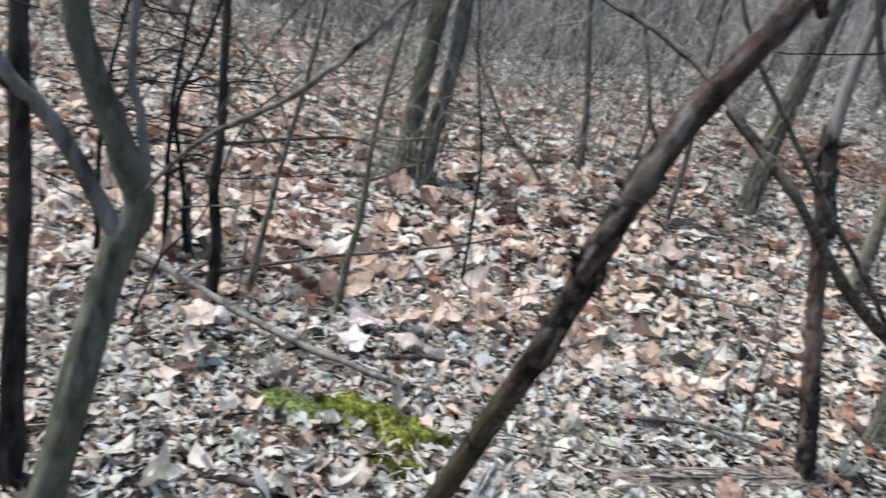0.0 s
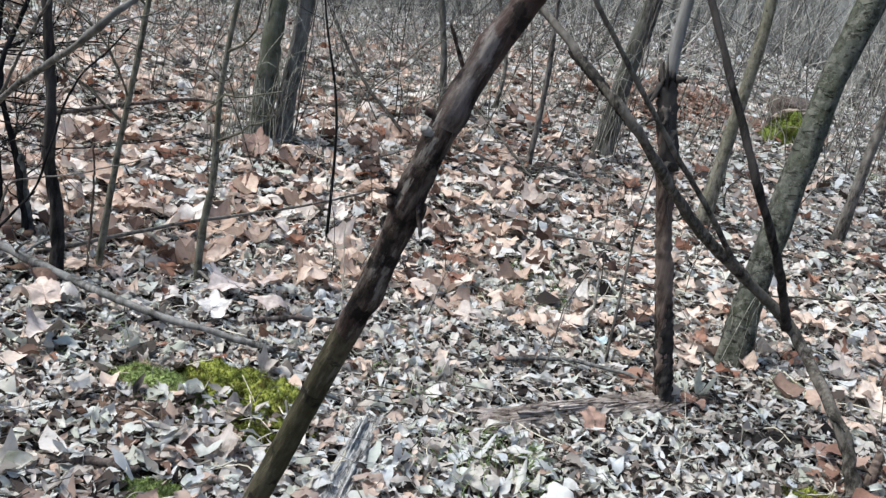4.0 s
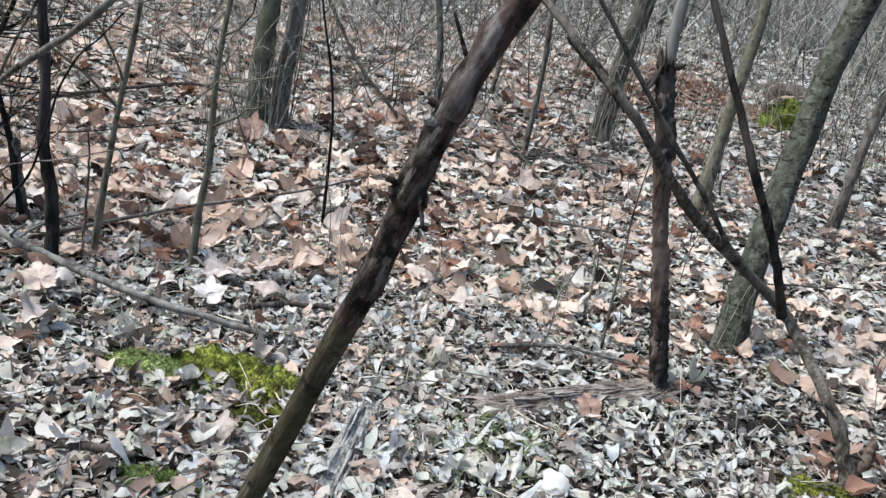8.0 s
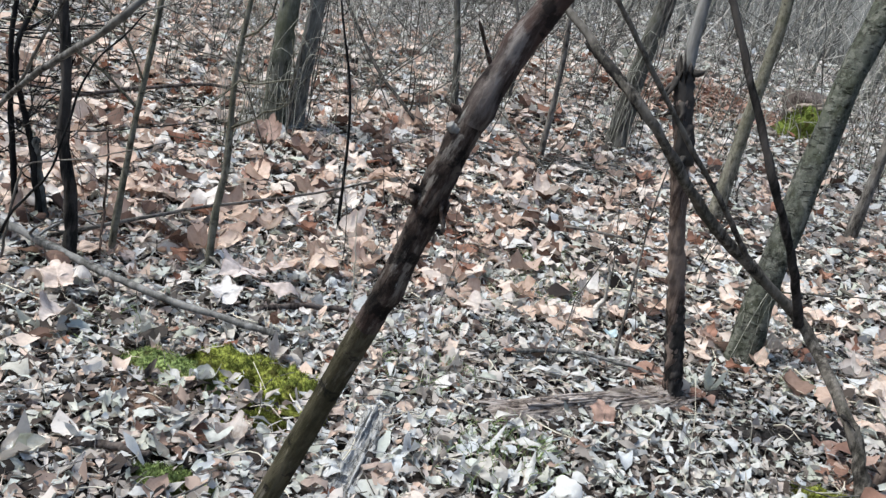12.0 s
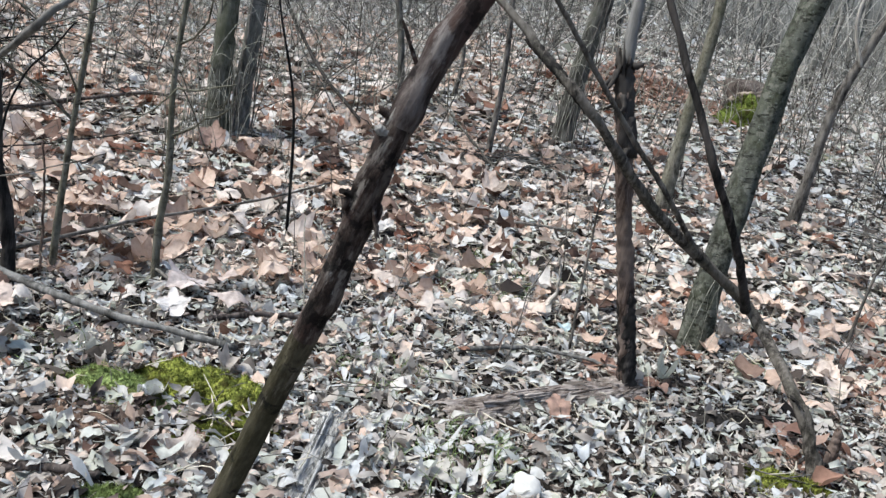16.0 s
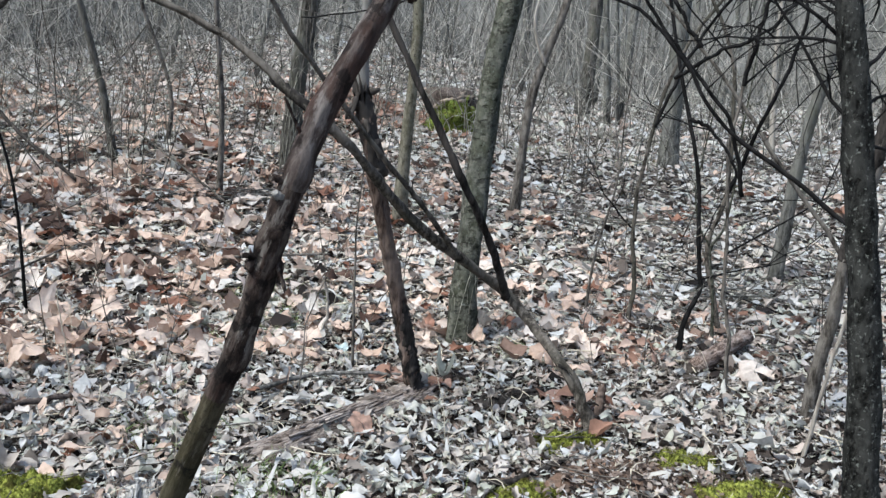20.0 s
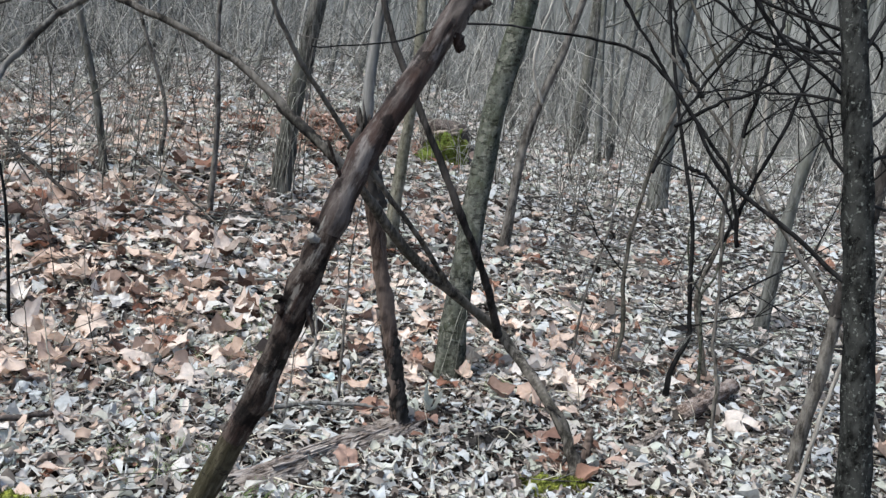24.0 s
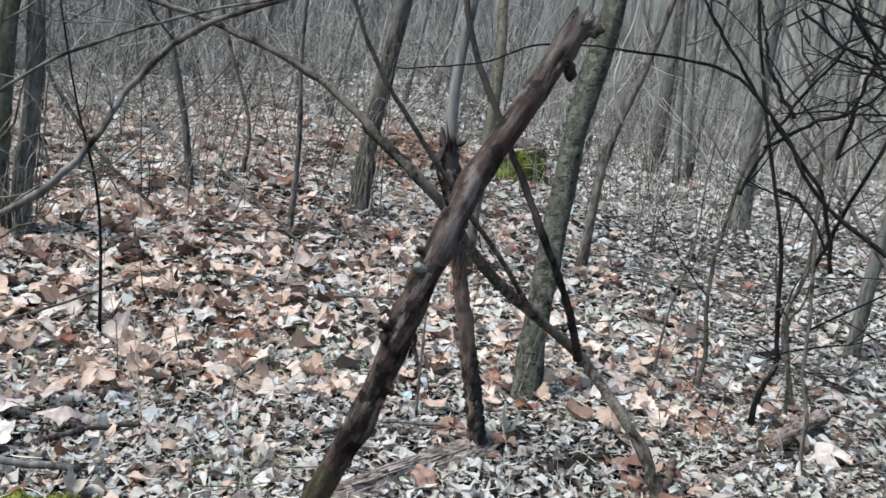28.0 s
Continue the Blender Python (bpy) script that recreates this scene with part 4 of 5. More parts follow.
def crooked_tree():
    base = (-1.01, 0.55, -0.03)
    pts = [base, (-0.97, 0.58, 0.2), (-0.94, 0.6, 0.49), (-0.918, 0.62, 0.68), (-0.893, 0.638, 0.775), (-0.92, 0.62, 0.86), (-0.98, 0.58, 1.01), (-1.01, 0.55, 1.14), (-1.05, 0.5, 1.6), (-1.1, 0.5, 2.6)]
    root = thing("crooked_tree", base, "near crooked sapling with smooth olive-grey forked stems", "tree")
    part("trunk", tube(pts, 0.036, 0.018, 20, 110, 0.05, 0.15), BARK_OLIVE, root)
    part("branch", tube([(-0.915, 0.62, 0.72), (-0.99, 0.57, 0.86), (-1.04, 0.53, 0.94), (-1.09, 0.49, 1.0), (-1.3, 0.4, 1.3)], 0.017, 0.01, 12, 40, 0.05, 0.1), BARK_BLEACHED, root)
    part("branch", tube([(-0.893, 0.638, 0.78), (-0.89, 0.64, 0.85), (-0.91, 0.63, 0.95), (-0.93, 0.61, 1.09), (-0.94, 0.6, 1.8)], 0.011, 0.007, 10, 40, 0.05, 0.1), BARK_BLEACHED, root)
    reach = [(-0.92, 0.66, 0.78), (-0.66, 0.4, 0.97), (-0.4, 0.12, 1.1), (-0.335, 0.115, 1.165), (-0.315, 0.165, 1.215), (-0.26, 0.165, 1.275), (-0.18, 0.11, 1.315), (-0.08, 0.1, 1.35), (0.1, 0.1, 1.42)]
    part("branch", tube(reach, 0.0037, 0.0021, 10, 90, 0.12, 0.2, 0, 0.0014), BARK_REACH, root, "pale grey arching side branch")
    part("branch", tube([(-0.66, 0.4, 0.97), (-0.5, 0.24, 1.13), (-0.4, 0.16, 1.22), (-0.28, 0.12, 1.28), (-0.16, 0.1, 1.32)], 0.002, 0.0012, 6, 40, 0.08, 0.2, 0, 0.001), BARK_REACH, root, "thin side twig")
    for q in (0.25, 0.42, 0.6):
        part("twig", twigs(along(reach, q), (rng.normal(0, 0.5), 0.3, rng.normal(0.4, 0.6)), 0.1, 1, 0.0013, 5), BARK_REACH, root)
    return root


crooked_tree()


def shrub():
    stems = [[(2.12, 3.13, 0), (2.13, 3.12, 0.2), (2.1, 3.14, 0.48), (2.11, 3.14, 0.78), (2.19, 3.09, 1.31), (2.4, 3.0, 1.7), (2.7, 2.9, 2.0)],
             [(2.11, 2.62, 0), (2.12, 2.61, 0.16), (2.165, 2.59, 0.32), (2.15, 2.6, 0.45), (2.1, 2.63, 0.86), (1.98, 2.71, 1.36), (1.88, 2.77, 1.84), (1.8, 2.8, 2.3)],
             [(2.5, 2.85, 0), (2.41, 2.92, 0.44), (2.45, 2.89, 0.77), (2.4, 2.92, 1.4), (2.17, 3.08, 1.91), (2.0, 3.1, 2.3)],
             [(2.06, 2.17, 0), (2.05, 2.18, 0.22), (2.01, 2.2, 0.42), (2.0, 2.21, 0.64), (1.97, 2.23, 0.97), (1.98, 2.2, 1.4)]]
    arcs = [
        [(1.85, 2.62, 1.05), (1.91, 2.58, 1.27), (1.99, 2.53, 1.47), (2.1, 2.46, 1.69), (2.11, 2.44, 1.88)],
        [(1.96, 2.18, 1.25), (2.0, 2.15, 1.56), (2.02, 2.14, 1.75), (2.02, 2.14, 1.92)],
        [(1.74, 2.33, 1.26), (1.87, 2.24, 1.37), (2.0, 2.15, 1.45), (2.08, 2.09, 1.57), (2.2, 1.99, 1.7)],
        [(1.82, 1.91, 0.85), (1.78, 1.95, 1.08), (1.69, 2.01, 1.23), (1.56, 2.09, 1.4), (1.43, 2.17, 1.6), (1.33, 2.22, 1.75)],
        [(2.08, 1.83, 1.58), (1.94, 1.95, 1.59), (1.82, 2.04, 1.63), (1.67, 2.14, 1.76)],
        [(1.81, 2.29, 1.11), (1.9, 2.23, 1.05), (2.0, 2.16, 0.87)],
        [(1.76, 2.2, 1.38), (1.67, 2.26, 1.54), (1.61, 2.3, 1.78)],
        [(2.02, 2.27, 0.82), (2.08, 2.22, 1.07), (2.16, 2.16, 1.38), (2.17, 2.15, 1.6), (2.11, 2.2, 1.84)],
    ]
    root = thing("shrub", (2.2, 2.7, 0), "dark many-stemmed bare shrub with crossing twigs", "shrub")
    for k, s in enumerate(stems):
        s[0] = (s[0][0], s[0][1], gz(s[0][0], s[0][1]) - 0.02)
        part("stem", tube(s, 0.013 if k < 3 else 0.009, 0.006, 10, 50, 0.1, 0.2, 0, 0.004), (BARK_BRANCH, BARK_DARKTWIG, BARK_BRANCH, BARK_TWIG)[k], root)
        for _ in range(3 if k < 3 else 2):
            p = along(s, rng.uniform(0.3, 0.95))
            a = rng.uniform(0, 6.3)
            part("branch", twigs(p, (math.cos(a), math.sin(a) * 0.6, rng.uniform(0.0, 1.0)), rng.uniform(0.5, 1.2), 1, 0.0048, 5, 0.7, 0.25), BARK_DARKTWIG, root)
    for a in arcs:
        arm = part("branch", tube(a, 0.0085, 0.005, 8, 40, 0.1, 0, 0, 0.006), BARK_DARKTWIG, root)
        for q in (0.4, 0.8):
            b = rng.uniform(0, 6.3)
            part("twig", twigs(along(a, q), (math.cos(b), 0.5 * math.sin(b), rng.uniform(-0.2, 0.9)), rng.uniform(0.25, 0.55), 1, 0.0034, 4, 0.6, 0.2), BARK_DARKTWIG, arm)
    return root


shrub()


# ---- fallen wood and ground plants ----
def stick(name, pts, r0, r1, mat, label, seg=10, lift=0.0, category="stick", twigged=0):
    pts = [(x, y, gz(x, y) + z - 0.025) for x, y, z in pts]
    root = thing(name, pts[0], label, category, "fallen wood")
    part("stem", tube(pts, r0, r1, seg, 40, 0.1, 0, 0.01, 0.003), mat, root)
    for _ in range(twigged):
        p = along(pts, rng.uniform(0.3, 0.9))
        part("twig", twigs(p, (*rng.normal(0, 1, 2), 0.5), 0.3, 1, r1 * 0.6, 5), mat, root)
    return root


stick("fallen_branch", [(-1.95, 2.22, 0.11), (-1.71, 2.18, 0.09), (-1.12, 1.98, 0.075), (-0.63, 1.94, 0.05)], 0.018, 0.011, BARK_BLEACHED, "weathered grey fallen branch lying on leaves", twigged=2)
stick("fallen_stick", [(-1.66, 2.24, 0.08), (-1.33, 2.9, 0.12), (-1.0, 3.5, 0.12), (-0.74, 4.1, 0.1)], 0.009, 0.005, BARK_TWIG, "long thin curved stick lying over the leaves")
stick("fallen_stick", [(-1.45, 2.75, 0.08), (-1.15, 2.5, 0.075), (-0.93, 2.3, 0.05)], 0.01, 0.006, BARK_TWIG, "short grey stick on leaves")
stick("fallen_stick", [(-0.8, 2.14, 0.05), (-0.66, 2.25, 0.055), (-0.5, 2.34, 0.05)], 0.012, 0.01, BARK_DEAD, "short brown stick on leaves")
stick("fallen_stick", [(-0.1, 3.95, 0.06), (0.1, 4.05, 0.08), (0.39, 4.14, 0.07), (0.7, 4.2, 0.06)], 0.012, 0.007, BARK_TWIG, "curved grey stick on leaves")
stick("fallen_branch", [(-2.8, 4.32, 0.15), (-2.5, 4.8, 0.2), (-2.2, 5.18, 0.2), (-1.8, 5.3, 0.12)], 0.015, 0.009, BARK_DEAD, "brown fallen branch near the twin trunks", twigged=2)
stick("fallen_stick", [(0.75, 1.5, 0.02), (0.95, 1.55, 0.03), (1.1, 1.65, 0.02)], 0.011, 0.008, BARK_BLACK, "dark short stick in leaves")
stick("fallen_stick", [(-0.93, 1.09, 0.03), (-0.82, 1.11, 0.035), (-0.71, 1.12, 0.03)], 0.012, 0.009, BARK_DEAD, "short dark brown stick in front of the moss")
stick("leaning_stick", [(2.78, 1.9, -0.02), (2.51, 2.13, 0.6), (2.34, 2.29, 0.89), (2.13, 2.45, 1.22), (1.93, 2.58, 1.48), (1.75, 2.7, 1.7)], 0.01, 0.006, BARK_TWIG, "thin dead stick leaning through the shrub")
stick("fallen_stick", [(1.94, 4.22, 0.05), (2.02, 3.95, 0.06), (2.12, 3.7, 0.03)], 0.01, 0.006, BARK_BRANCH, "dark stick lying beyond the bent sapling")
stick("fallen_branch", [(-0.52, 7.03, 0.25), (-0.02, 5.93, 0.12), (0.38, 4.77, 0.04)], 0.009, 0.006, BARK_BRANCH, "long thin dark branch leaning over the leaves", twigged=2)
stick("fallen_branch", [(-2.0, 7.25, 1.0), (-1.8, 7.0, 0.77), (-1.349, 6.4, 0.38), (-0.98, 5.9, 0.18), (-0.8, 5.8, 0.03)], 0.017, 0.012, BARK_BLACK, "dark fallen branch at the thicket's edge", twigged=2)
part("branch", tube([(2.345, 2.795, 0.46), (2.28, 2.83, 0.58), (2.25, 2.85, 0.75), (2.27, 2.84, 1.0), (2.3, 2.83, 1.3)], 0.006, 0.003, 8, 40, 0.08, 0.1, 0, 0.003), BARK_MOSSY, forked_shoot, "thin forked stem")
stick("fallen_stick", [(0.47, 2.99, 0.02), (0.5, 2.99, 0.1), (0.5, 2.99, 0.19), (0.48, 2.99, 0.27)], 0.008, 0.005, BARK_PALE, "curved pale stick standing in leaves")
stick("fallen_stick", [(0.1, 2.3, 0.05), (0.35, 2.42, 0.06), (0.62, 2.42, 0.055), (0.78, 2.4, 0.03)], 0.009, 0.006, BARK_BLEACHED, "long grey-tan stick on leaves by the dead stem")
stick("leaning_stick", [(1.95, 1.55, -0.02), (1.97, 1.53, 0.25), (1.99, 1.51, 0.47), (2.02, 1.49, 0.73), (2.04, 1.46, 0.87), (2.08, 1.42, 1.1)], 0.007, 0.005, BARK_PALE, "thin pale peeled stick leaning by the lichen-specked trunk")
torn = stick("leaning_stick", [(2.25, 1.9, -0.02), (2.27, 1.88, 0.34), (2.29, 1.86, 0.7), (2.32, 1.83, 1.02), (2.33, 1.8, 1.4)], 0.027, 0.02, BARK_TWIG, "dead leaning stick with torn dark bark", seg=14)
part("bark_sleeve", tube([(2.285, 1.865, 0.62), (2.297, 1.852, 0.8), (2.32, 1.83, 1.02), (2.33, 1.8, 1.38)], 0.0262, 0.0225, 16, 60, 0.1, 0, 0.08), BARK_BLACK, torn, "torn dark bark")


for cx, cy in ((-2.3, 4.0), (-1.9, 5.9), (-0.9, 4.9), (-0.4, 6.1), (0.6, 5.0), (1.7, 5.9), (2.9, 4.9), (3.3, 6.2), (4.4, 5.2), (3.0, 3.6), (2.7, 7.4), (0.1, 8.2), (-1.3, 7.7), (4.3, 7.9), (-2.9, 5.2), (1.5, 3.7), (3.9, 4.4), (2.6, 3.9)):
    a, ln, up = rng.uniform(0, 3.14), rng.uniform(0.5, 1.1), rng.uniform(0.06, 0.22)
    dx, dy = 0.5 * ln * math.cos(a), 0.5 * ln * math.sin(a)
    bx, by = rng.normal(0, 0.06, 2)
    stick("fallen_stick", [(cx - dx, cy - dy, 0.02), (cx + bx, cy + by, 0.6 * up), (cx + dx, cy + dy, up)], rng.uniform(0.004, 0.008), 0.003, (BARK_TWIG, BARK_BRANCH, BARK_DARKTWIG)[rng.integers(0, 3)], "thin dead stick lying over the leaves", seg=6, twigged=1)


def rotten_log(name, a, b, width, height, mat, label, ridge=0.006, strands=5):
    """A half-sunk log: one ridged, ragged body with loose splinters."""
    a, b = np.array([*a, gz(*a)]), np.array([*b, gz(*b)])
    root = thing(name, tuple(a), label, "log", "fallen wood")
    d = (b - a) / np.linalg.norm(b - a)
    side = np.array([-d[1], d[0], 0])
    n, m = 70, 26
    o = np.linspace(-1, 1, m)
    across = rng.normal(0, 1, m)
    rough = rng.normal(0, 1, (n, m))
    rough = (rough + np.roll(rough, 1, 0) + np.roll(rough, 2, 0) + np.roll(rough, -1, 0)) / 2
    drift = np.cumsum(rng.normal(0, 0.05, n))
    drift -= drift.mean()
    wide = 1 + 0.35 * np.sin(np.linspace(0, 5, n) + rng.uniform(0, 6)) * 0.5
    end0, end1 = rng.uniform(0, 0.08, m), 1 - rng.uniform(0, 0.1, m)
    v = np.zeros((n, m, 3))
    for k, q in enumerate(np.linspace(0, 1, n)):
        s = end0 + (end1 - end0) * q
        v[k] = a + (b - a) * s[:, None] + side * (o * width * 0.5 * wide[k] + drift[k] * width * 0.15)[:, None]
        v[k, :, 2] += height * np.sqrt(np.clip(1 - np.abs(o) ** 2.6, 0, 1)) * (0.85 + 0.15 * wide[k]) - 0.03 + ridge * (0.8 * across + 0.5 * rough[k]) * (1 - np.abs(o) ** 6)
    i, j = np.meshgrid(np.arange(m - 1), np.arange(n - 1))
    p = (j * m + i).ravel()
    part("log_body", (v.reshape(-1, 3), np.stack([p, p + 1, p + m + 1, p + m], -1)), mat, root)
    for _ in range(strands):
        q, k = rng.uniform(-0.8, 0.8), rng.uniform(0, 0.7)
        pts = [a + (b - a) * t + side * q * width * 0.5 + np.array([0, 0, height * math.sqrt(1 - q * q) - 0.024 + rng.uniform(0, 0.008)]) for t in (k, k + 0.12, k + 0.3)]
        part("splinter", tube(pts, 0.006, 0.002, 6, 16, 0.25, 0, 0.01, 0.001), mat, root)
    return root


rotten_log("rotten_log", (0.05, 1.77), (0.82, 2.34), 0.12, 0.056, WOOD_ROTTEN, "crumbling tan-brown rotten log sunk in leaves", 0.009, 9)
rotten_log("rotten_log", (0.93, 2.15), (1.35, 2.23), 0.07, 0.04, BARK_BLACK, "blackened rotten wood piece sunk in leaves")
rotten_log("rotten_log", (1.6, 2.04), (1.95, 2.29), 0.07, 0.026, WOOD_ROTTEN, "flat pale rotten log piece among leaves")
stick("fallen_log", [(2.05, 2.37, 0.05), (2.28, 2.51, 0.065), (2.52, 2.67, 0.082)], 0.04, 0.034, WOOD_LOG, "short red-brown fallen log with broken end", seg=18, category="log")
rotten_log("driftwood_slab", (-0.24, 1.72), (-0.25, 1.12), 0.1, 0.035, WOOD_GREY, "silver-grey weathered split wood slab on leaves")


def blob(center, rx, ry, rz, n=26, m=14, rough=0.12):
    th, ph = np.linspace(0, 2 * np.pi, n, endpoint=False), np.linspace(-0.5, 1, m) * np.pi / 2
    T, P = np.meshgrid(th, ph)
    w = rng.normal(0, 1, (m, n))
    w = (w + np.roll(w, 1, 1) + np.roll(w, -1, 1) + np.roll(w, 1, 0)) / 2
    k = 1 + rough * w
    k[-1] = k[-1].mean()
    v = np.stack([rx * np.cos(P) * np.cos(T) * k, ry * np.cos(P) * np.sin(T) * k, rz * np.sin(P) * k], -1) + np.array(center)
    i, j = np.meshgrid(np.arange(n), np.arange(m - 1))
    a, b = (j * n + i).ravel(), (j * n + (i + 1) % n).ravel()
    return v.reshape(-1, 3), np.stack([a, b, b + n, a + n], -1)


def tufts(center, rx, ry, rz, n, length, r=0.0012):
    """Tiny upright moss shoots over a cushion."""
    a, q = rng.uniform(0, 6.3, n), np.sqrt(rng.uniform(0, 1, n))
    x, y = q * np.cos(a), q * np.sin(a)
    z = np.sqrt(np.clip(1 - q * q, 0, 1))
    p = np.stack([center[0] + rx * x, center[1] + ry * y, center[2] + rz * z], -1)
    w = np.stack([x * 0.7, y * 0.7, 0.5 + z], -1) + rng.normal(0, 0.35, (n, 3))
    w *= (length * rng.uniform(0.5, 1.3, n) / np.linalg.norm(w, axis=1))[:, None]
    s = rng.normal(0, 1, (n, 3))
    s *= (r * length * 200 / np.linalg.norm(s, axis=1))[:, None]
    v = np.stack([p - s, p + s, p + w + s * 0.3, p + w - s * 0.3], 1)
    return v.reshape(-1, 3), np.arange(4 * n).reshape(n, 4)


def moss(x, y, rx, ry, rz, label, mat, n=7000, length=0.011):
    """A low uneven mat with a ragged rim, thick with short feathery shoots."""
    z0 = gz(x, y) - 0.034
    root = thing("moss_cushion", (x, y, z0), label, "moss", "moss on the forest floor")
    wave = rng.uniform(0, 6.3, 8)

    def mat_z(u, w):
        a, q = np.arctan2(w, u), np.hypot(u, w)
        rim = 0.82 + 0.16 * np.sin(3 * a + wave[0]) + 0.12 * np.sin(5 * a + wave[1]) + 0.08 * np.sin(11 * a + wave[2])
        lumps = np.sin(7 * u + wave[3]) * np.sin(8 * w + wave[4]) + 0.6 * np.sin(17 * u + wave[5]) * np.sin(15 * w + wave[6])
        return rz * (0.75 + 0.3 * lumps) * np.sqrt(np.clip(1 - (q / rim) ** 2, 0, 1)) - 0.012 * (q > rim)

    g = np.linspace(-1.15, 1.15, 40)
    U, Wd = np.meshgrid(g, g)
    v = np.stack([x + rx * U, y + ry * Wd, z0 + 0.006 + mat_z(U, Wd)], -1).reshape(-1, 3)
    i, j = np.meshgrid(np.arange(39), np.arange(39))
    k = (j * 40 + i).ravel()
    part("moss_mat", (v, np.stack([k, k + 1, k + 41, k + 40], -1)), mat, root)
    u, w = rng.uniform(-1.1, 1.1, (2, n))
    u, w = u[mat_z(u, w) > 0], w[mat_z(u, w) > 0]
    p = np.stack([x + rx * u, y + ry * w, z0 + 0.004 + mat_z(u, w)], -1)
    up = np.stack([0.4 * u, 0.4 * w, np.ones(len(u))], -1) + rng.normal(0, 0.55, (len(u), 3))
    up *= (length * rng.uniform(0.4, 1.4, len(u)) / np.linalg.norm(up, axis=1))[:, None]
    side = rng.normal(0, 1, (len(u), 3))
    side *= (0.0016 / np.linalg.norm(side, axis=1))[:, None]
    v = np.stack([p - side, p + side, p + up + side * 0.4, p + up - side * 0.4], 1).reshape(-1, 3)
    part("moss_fuzz", (v, np.arange(len(v)).reshape(-1, 4)), mat, root)["kind"] = "stuff"
    return root


moss(-0.9, 1.6, 0.2, 0.1, 0.055, "pale green feathery moss mat among leaves", MOSS_LIGHT)
moss(-0.7, 1.72, 0.17, 0.1, 0.07, "bright yellow-green moss cushion among leaves", MOSS)
moss(-0.53, 1.68, 0.14, 0.11, 0.07, "olive moss cushion among leaves", MOSS)
moss(-0.53, 1.45, 0.11, 0.05, 0.035, "olive flat moss patch among leaves", MOSS_DEEP)
moss(-0.65, 1.07, 0.1, 0.055, 0.04, "pale green small moss patch", MOSS_LIGHT)
moss(1.17, 1.8, 0.17, 0.06, 0.045, "olive moss patch at the foot of the bent sapling", MOSS)
moss(1.48, 1.57, 0.16, 0.09, 0.06, "bright green moss cushion on bare soil", MOSS)
moss(0.87, 1.45, 0.15, 0.07, 0.045, "olive moss patch on bare soil", MOSS)
moss(1.55, 1.34, 0.22, 0.11, 0.06, "bright green moss cushion on bare soil", MOSS)


def simple(name, vf, mat, base, label, category, group="", kind=""):
    ob = new(name, mesh_of(name, vf[0] - np.array(base), vf[1], mat))
    ob.location = base
    return tagged(ob, label, category, group, kind)


def left_shrub():
    root = thing("shrub", (-1.95, 2.5, gz(-1.95, 2.5) - 0.02), "dark thin-stemmed bare shrub beside the dark sapling", "shrub")
    for s in ([(-1.97, 2.53, -0.02), (-2.01, 2.5, 0.54), (-2.01, 2.51, 0.98), (-1.95, 2.55, 1.6)], [(-1.86, 2.53, -0.02), (-1.91, 2.5, 0.33), (-1.97, 2.46, 0.67), (-1.9, 2.51, 1.0), (-1.8, 2.55, 1.6)], [(-2.15, 2.3, -0.02), (-2.2, 2.3, 0.6), (-2.15, 2.35, 1.3)]):
        part("stem", tube(s, 0.013, 0.006, 10, 40, 0.1, 0.2, 0, 0.004), BARK_DARKTWIG, root)
        for _ in range(13):
            a = rng.uniform(0, 6.3)
            part("branch", twigs(along(s, rng.uniform(0.1, 0.9)), (math.cos(a), math.sin(a), rng.uniform(0, 0.8)), rng.uniform(0.3, 0.75), 2, 0.004, 5), BARK_DARKTWIG, root)


left_shrub()


def vines(cx, cy, r, n):
    root = thing("vine", (cx, cy, gz(cx, cy)), "thin grey-brown vines hanging round the twin trunks", "vine")
    for _ in range(n):
        a = rng.uniform(2.6, 6.8)
        pts = [(cx + (r + rng.uniform(0, 0.05)) * math.cos(a + k * 0.15), cy + (r + rng.uniform(0, 0.05)) * math.sin(a + k * 0.15), gz(cx, cy) + k * 0.35 - 0.02) for k in range(6)]
        part("vine_stem", tube(pts, 0.005, 0.004, 5, 30, 0.05, 0, 0, 0.008), BARK_TWIG, root)


vines(-1.62, 5.03, 0.12, 9)
vines(0.76, 6.79, 0.15, 4)

sz = gz(0.33, 1.42)
simple("stone", blob((0.33, 1.42, sz + 0.004), 0.045, 0.034, 0.042, 9, 7, 0.13), STONE, (0.33, 1.42, sz), "small pale limestone lying in leaves", "stone")
crumb_xy = np.concatenate([np.stack([rng.normal(1.25, 0.17, 2200), rng.normal(1.48, 0.09, 2200)], -1), np.stack([rng.normal(-0.86, 0.1, 500), rng.normal(1.4, 0.06, 500)], -1)])
for x, y, rx, ry in ((1.2, 1.52, 0.3, 0.17), (1.4, 1.36, 0.2, 0.12), (-0.86, 1.4, 0.16, 0.09)):
    z = gz(x, y) - 0.045
    simple("bare_soil", blob((x, y, z), rx, ry, 0.046, 40, 14, 0.12), EARTH, (x, y, z), "reddish-brown bare crumbly soil patch", "soil", kind="stuff")
tagged(new("leaf_crumbs", mesh_of("leaf_crumbs", *scatter(*oval_leaf(1, 3), crumb_xy, small_sizes(2700, 0.02), 0.6, 0.5, 0.05), CRUMB)), "brown leaf crumbs on bare soil", "leaf crumbs", kind="stuff")

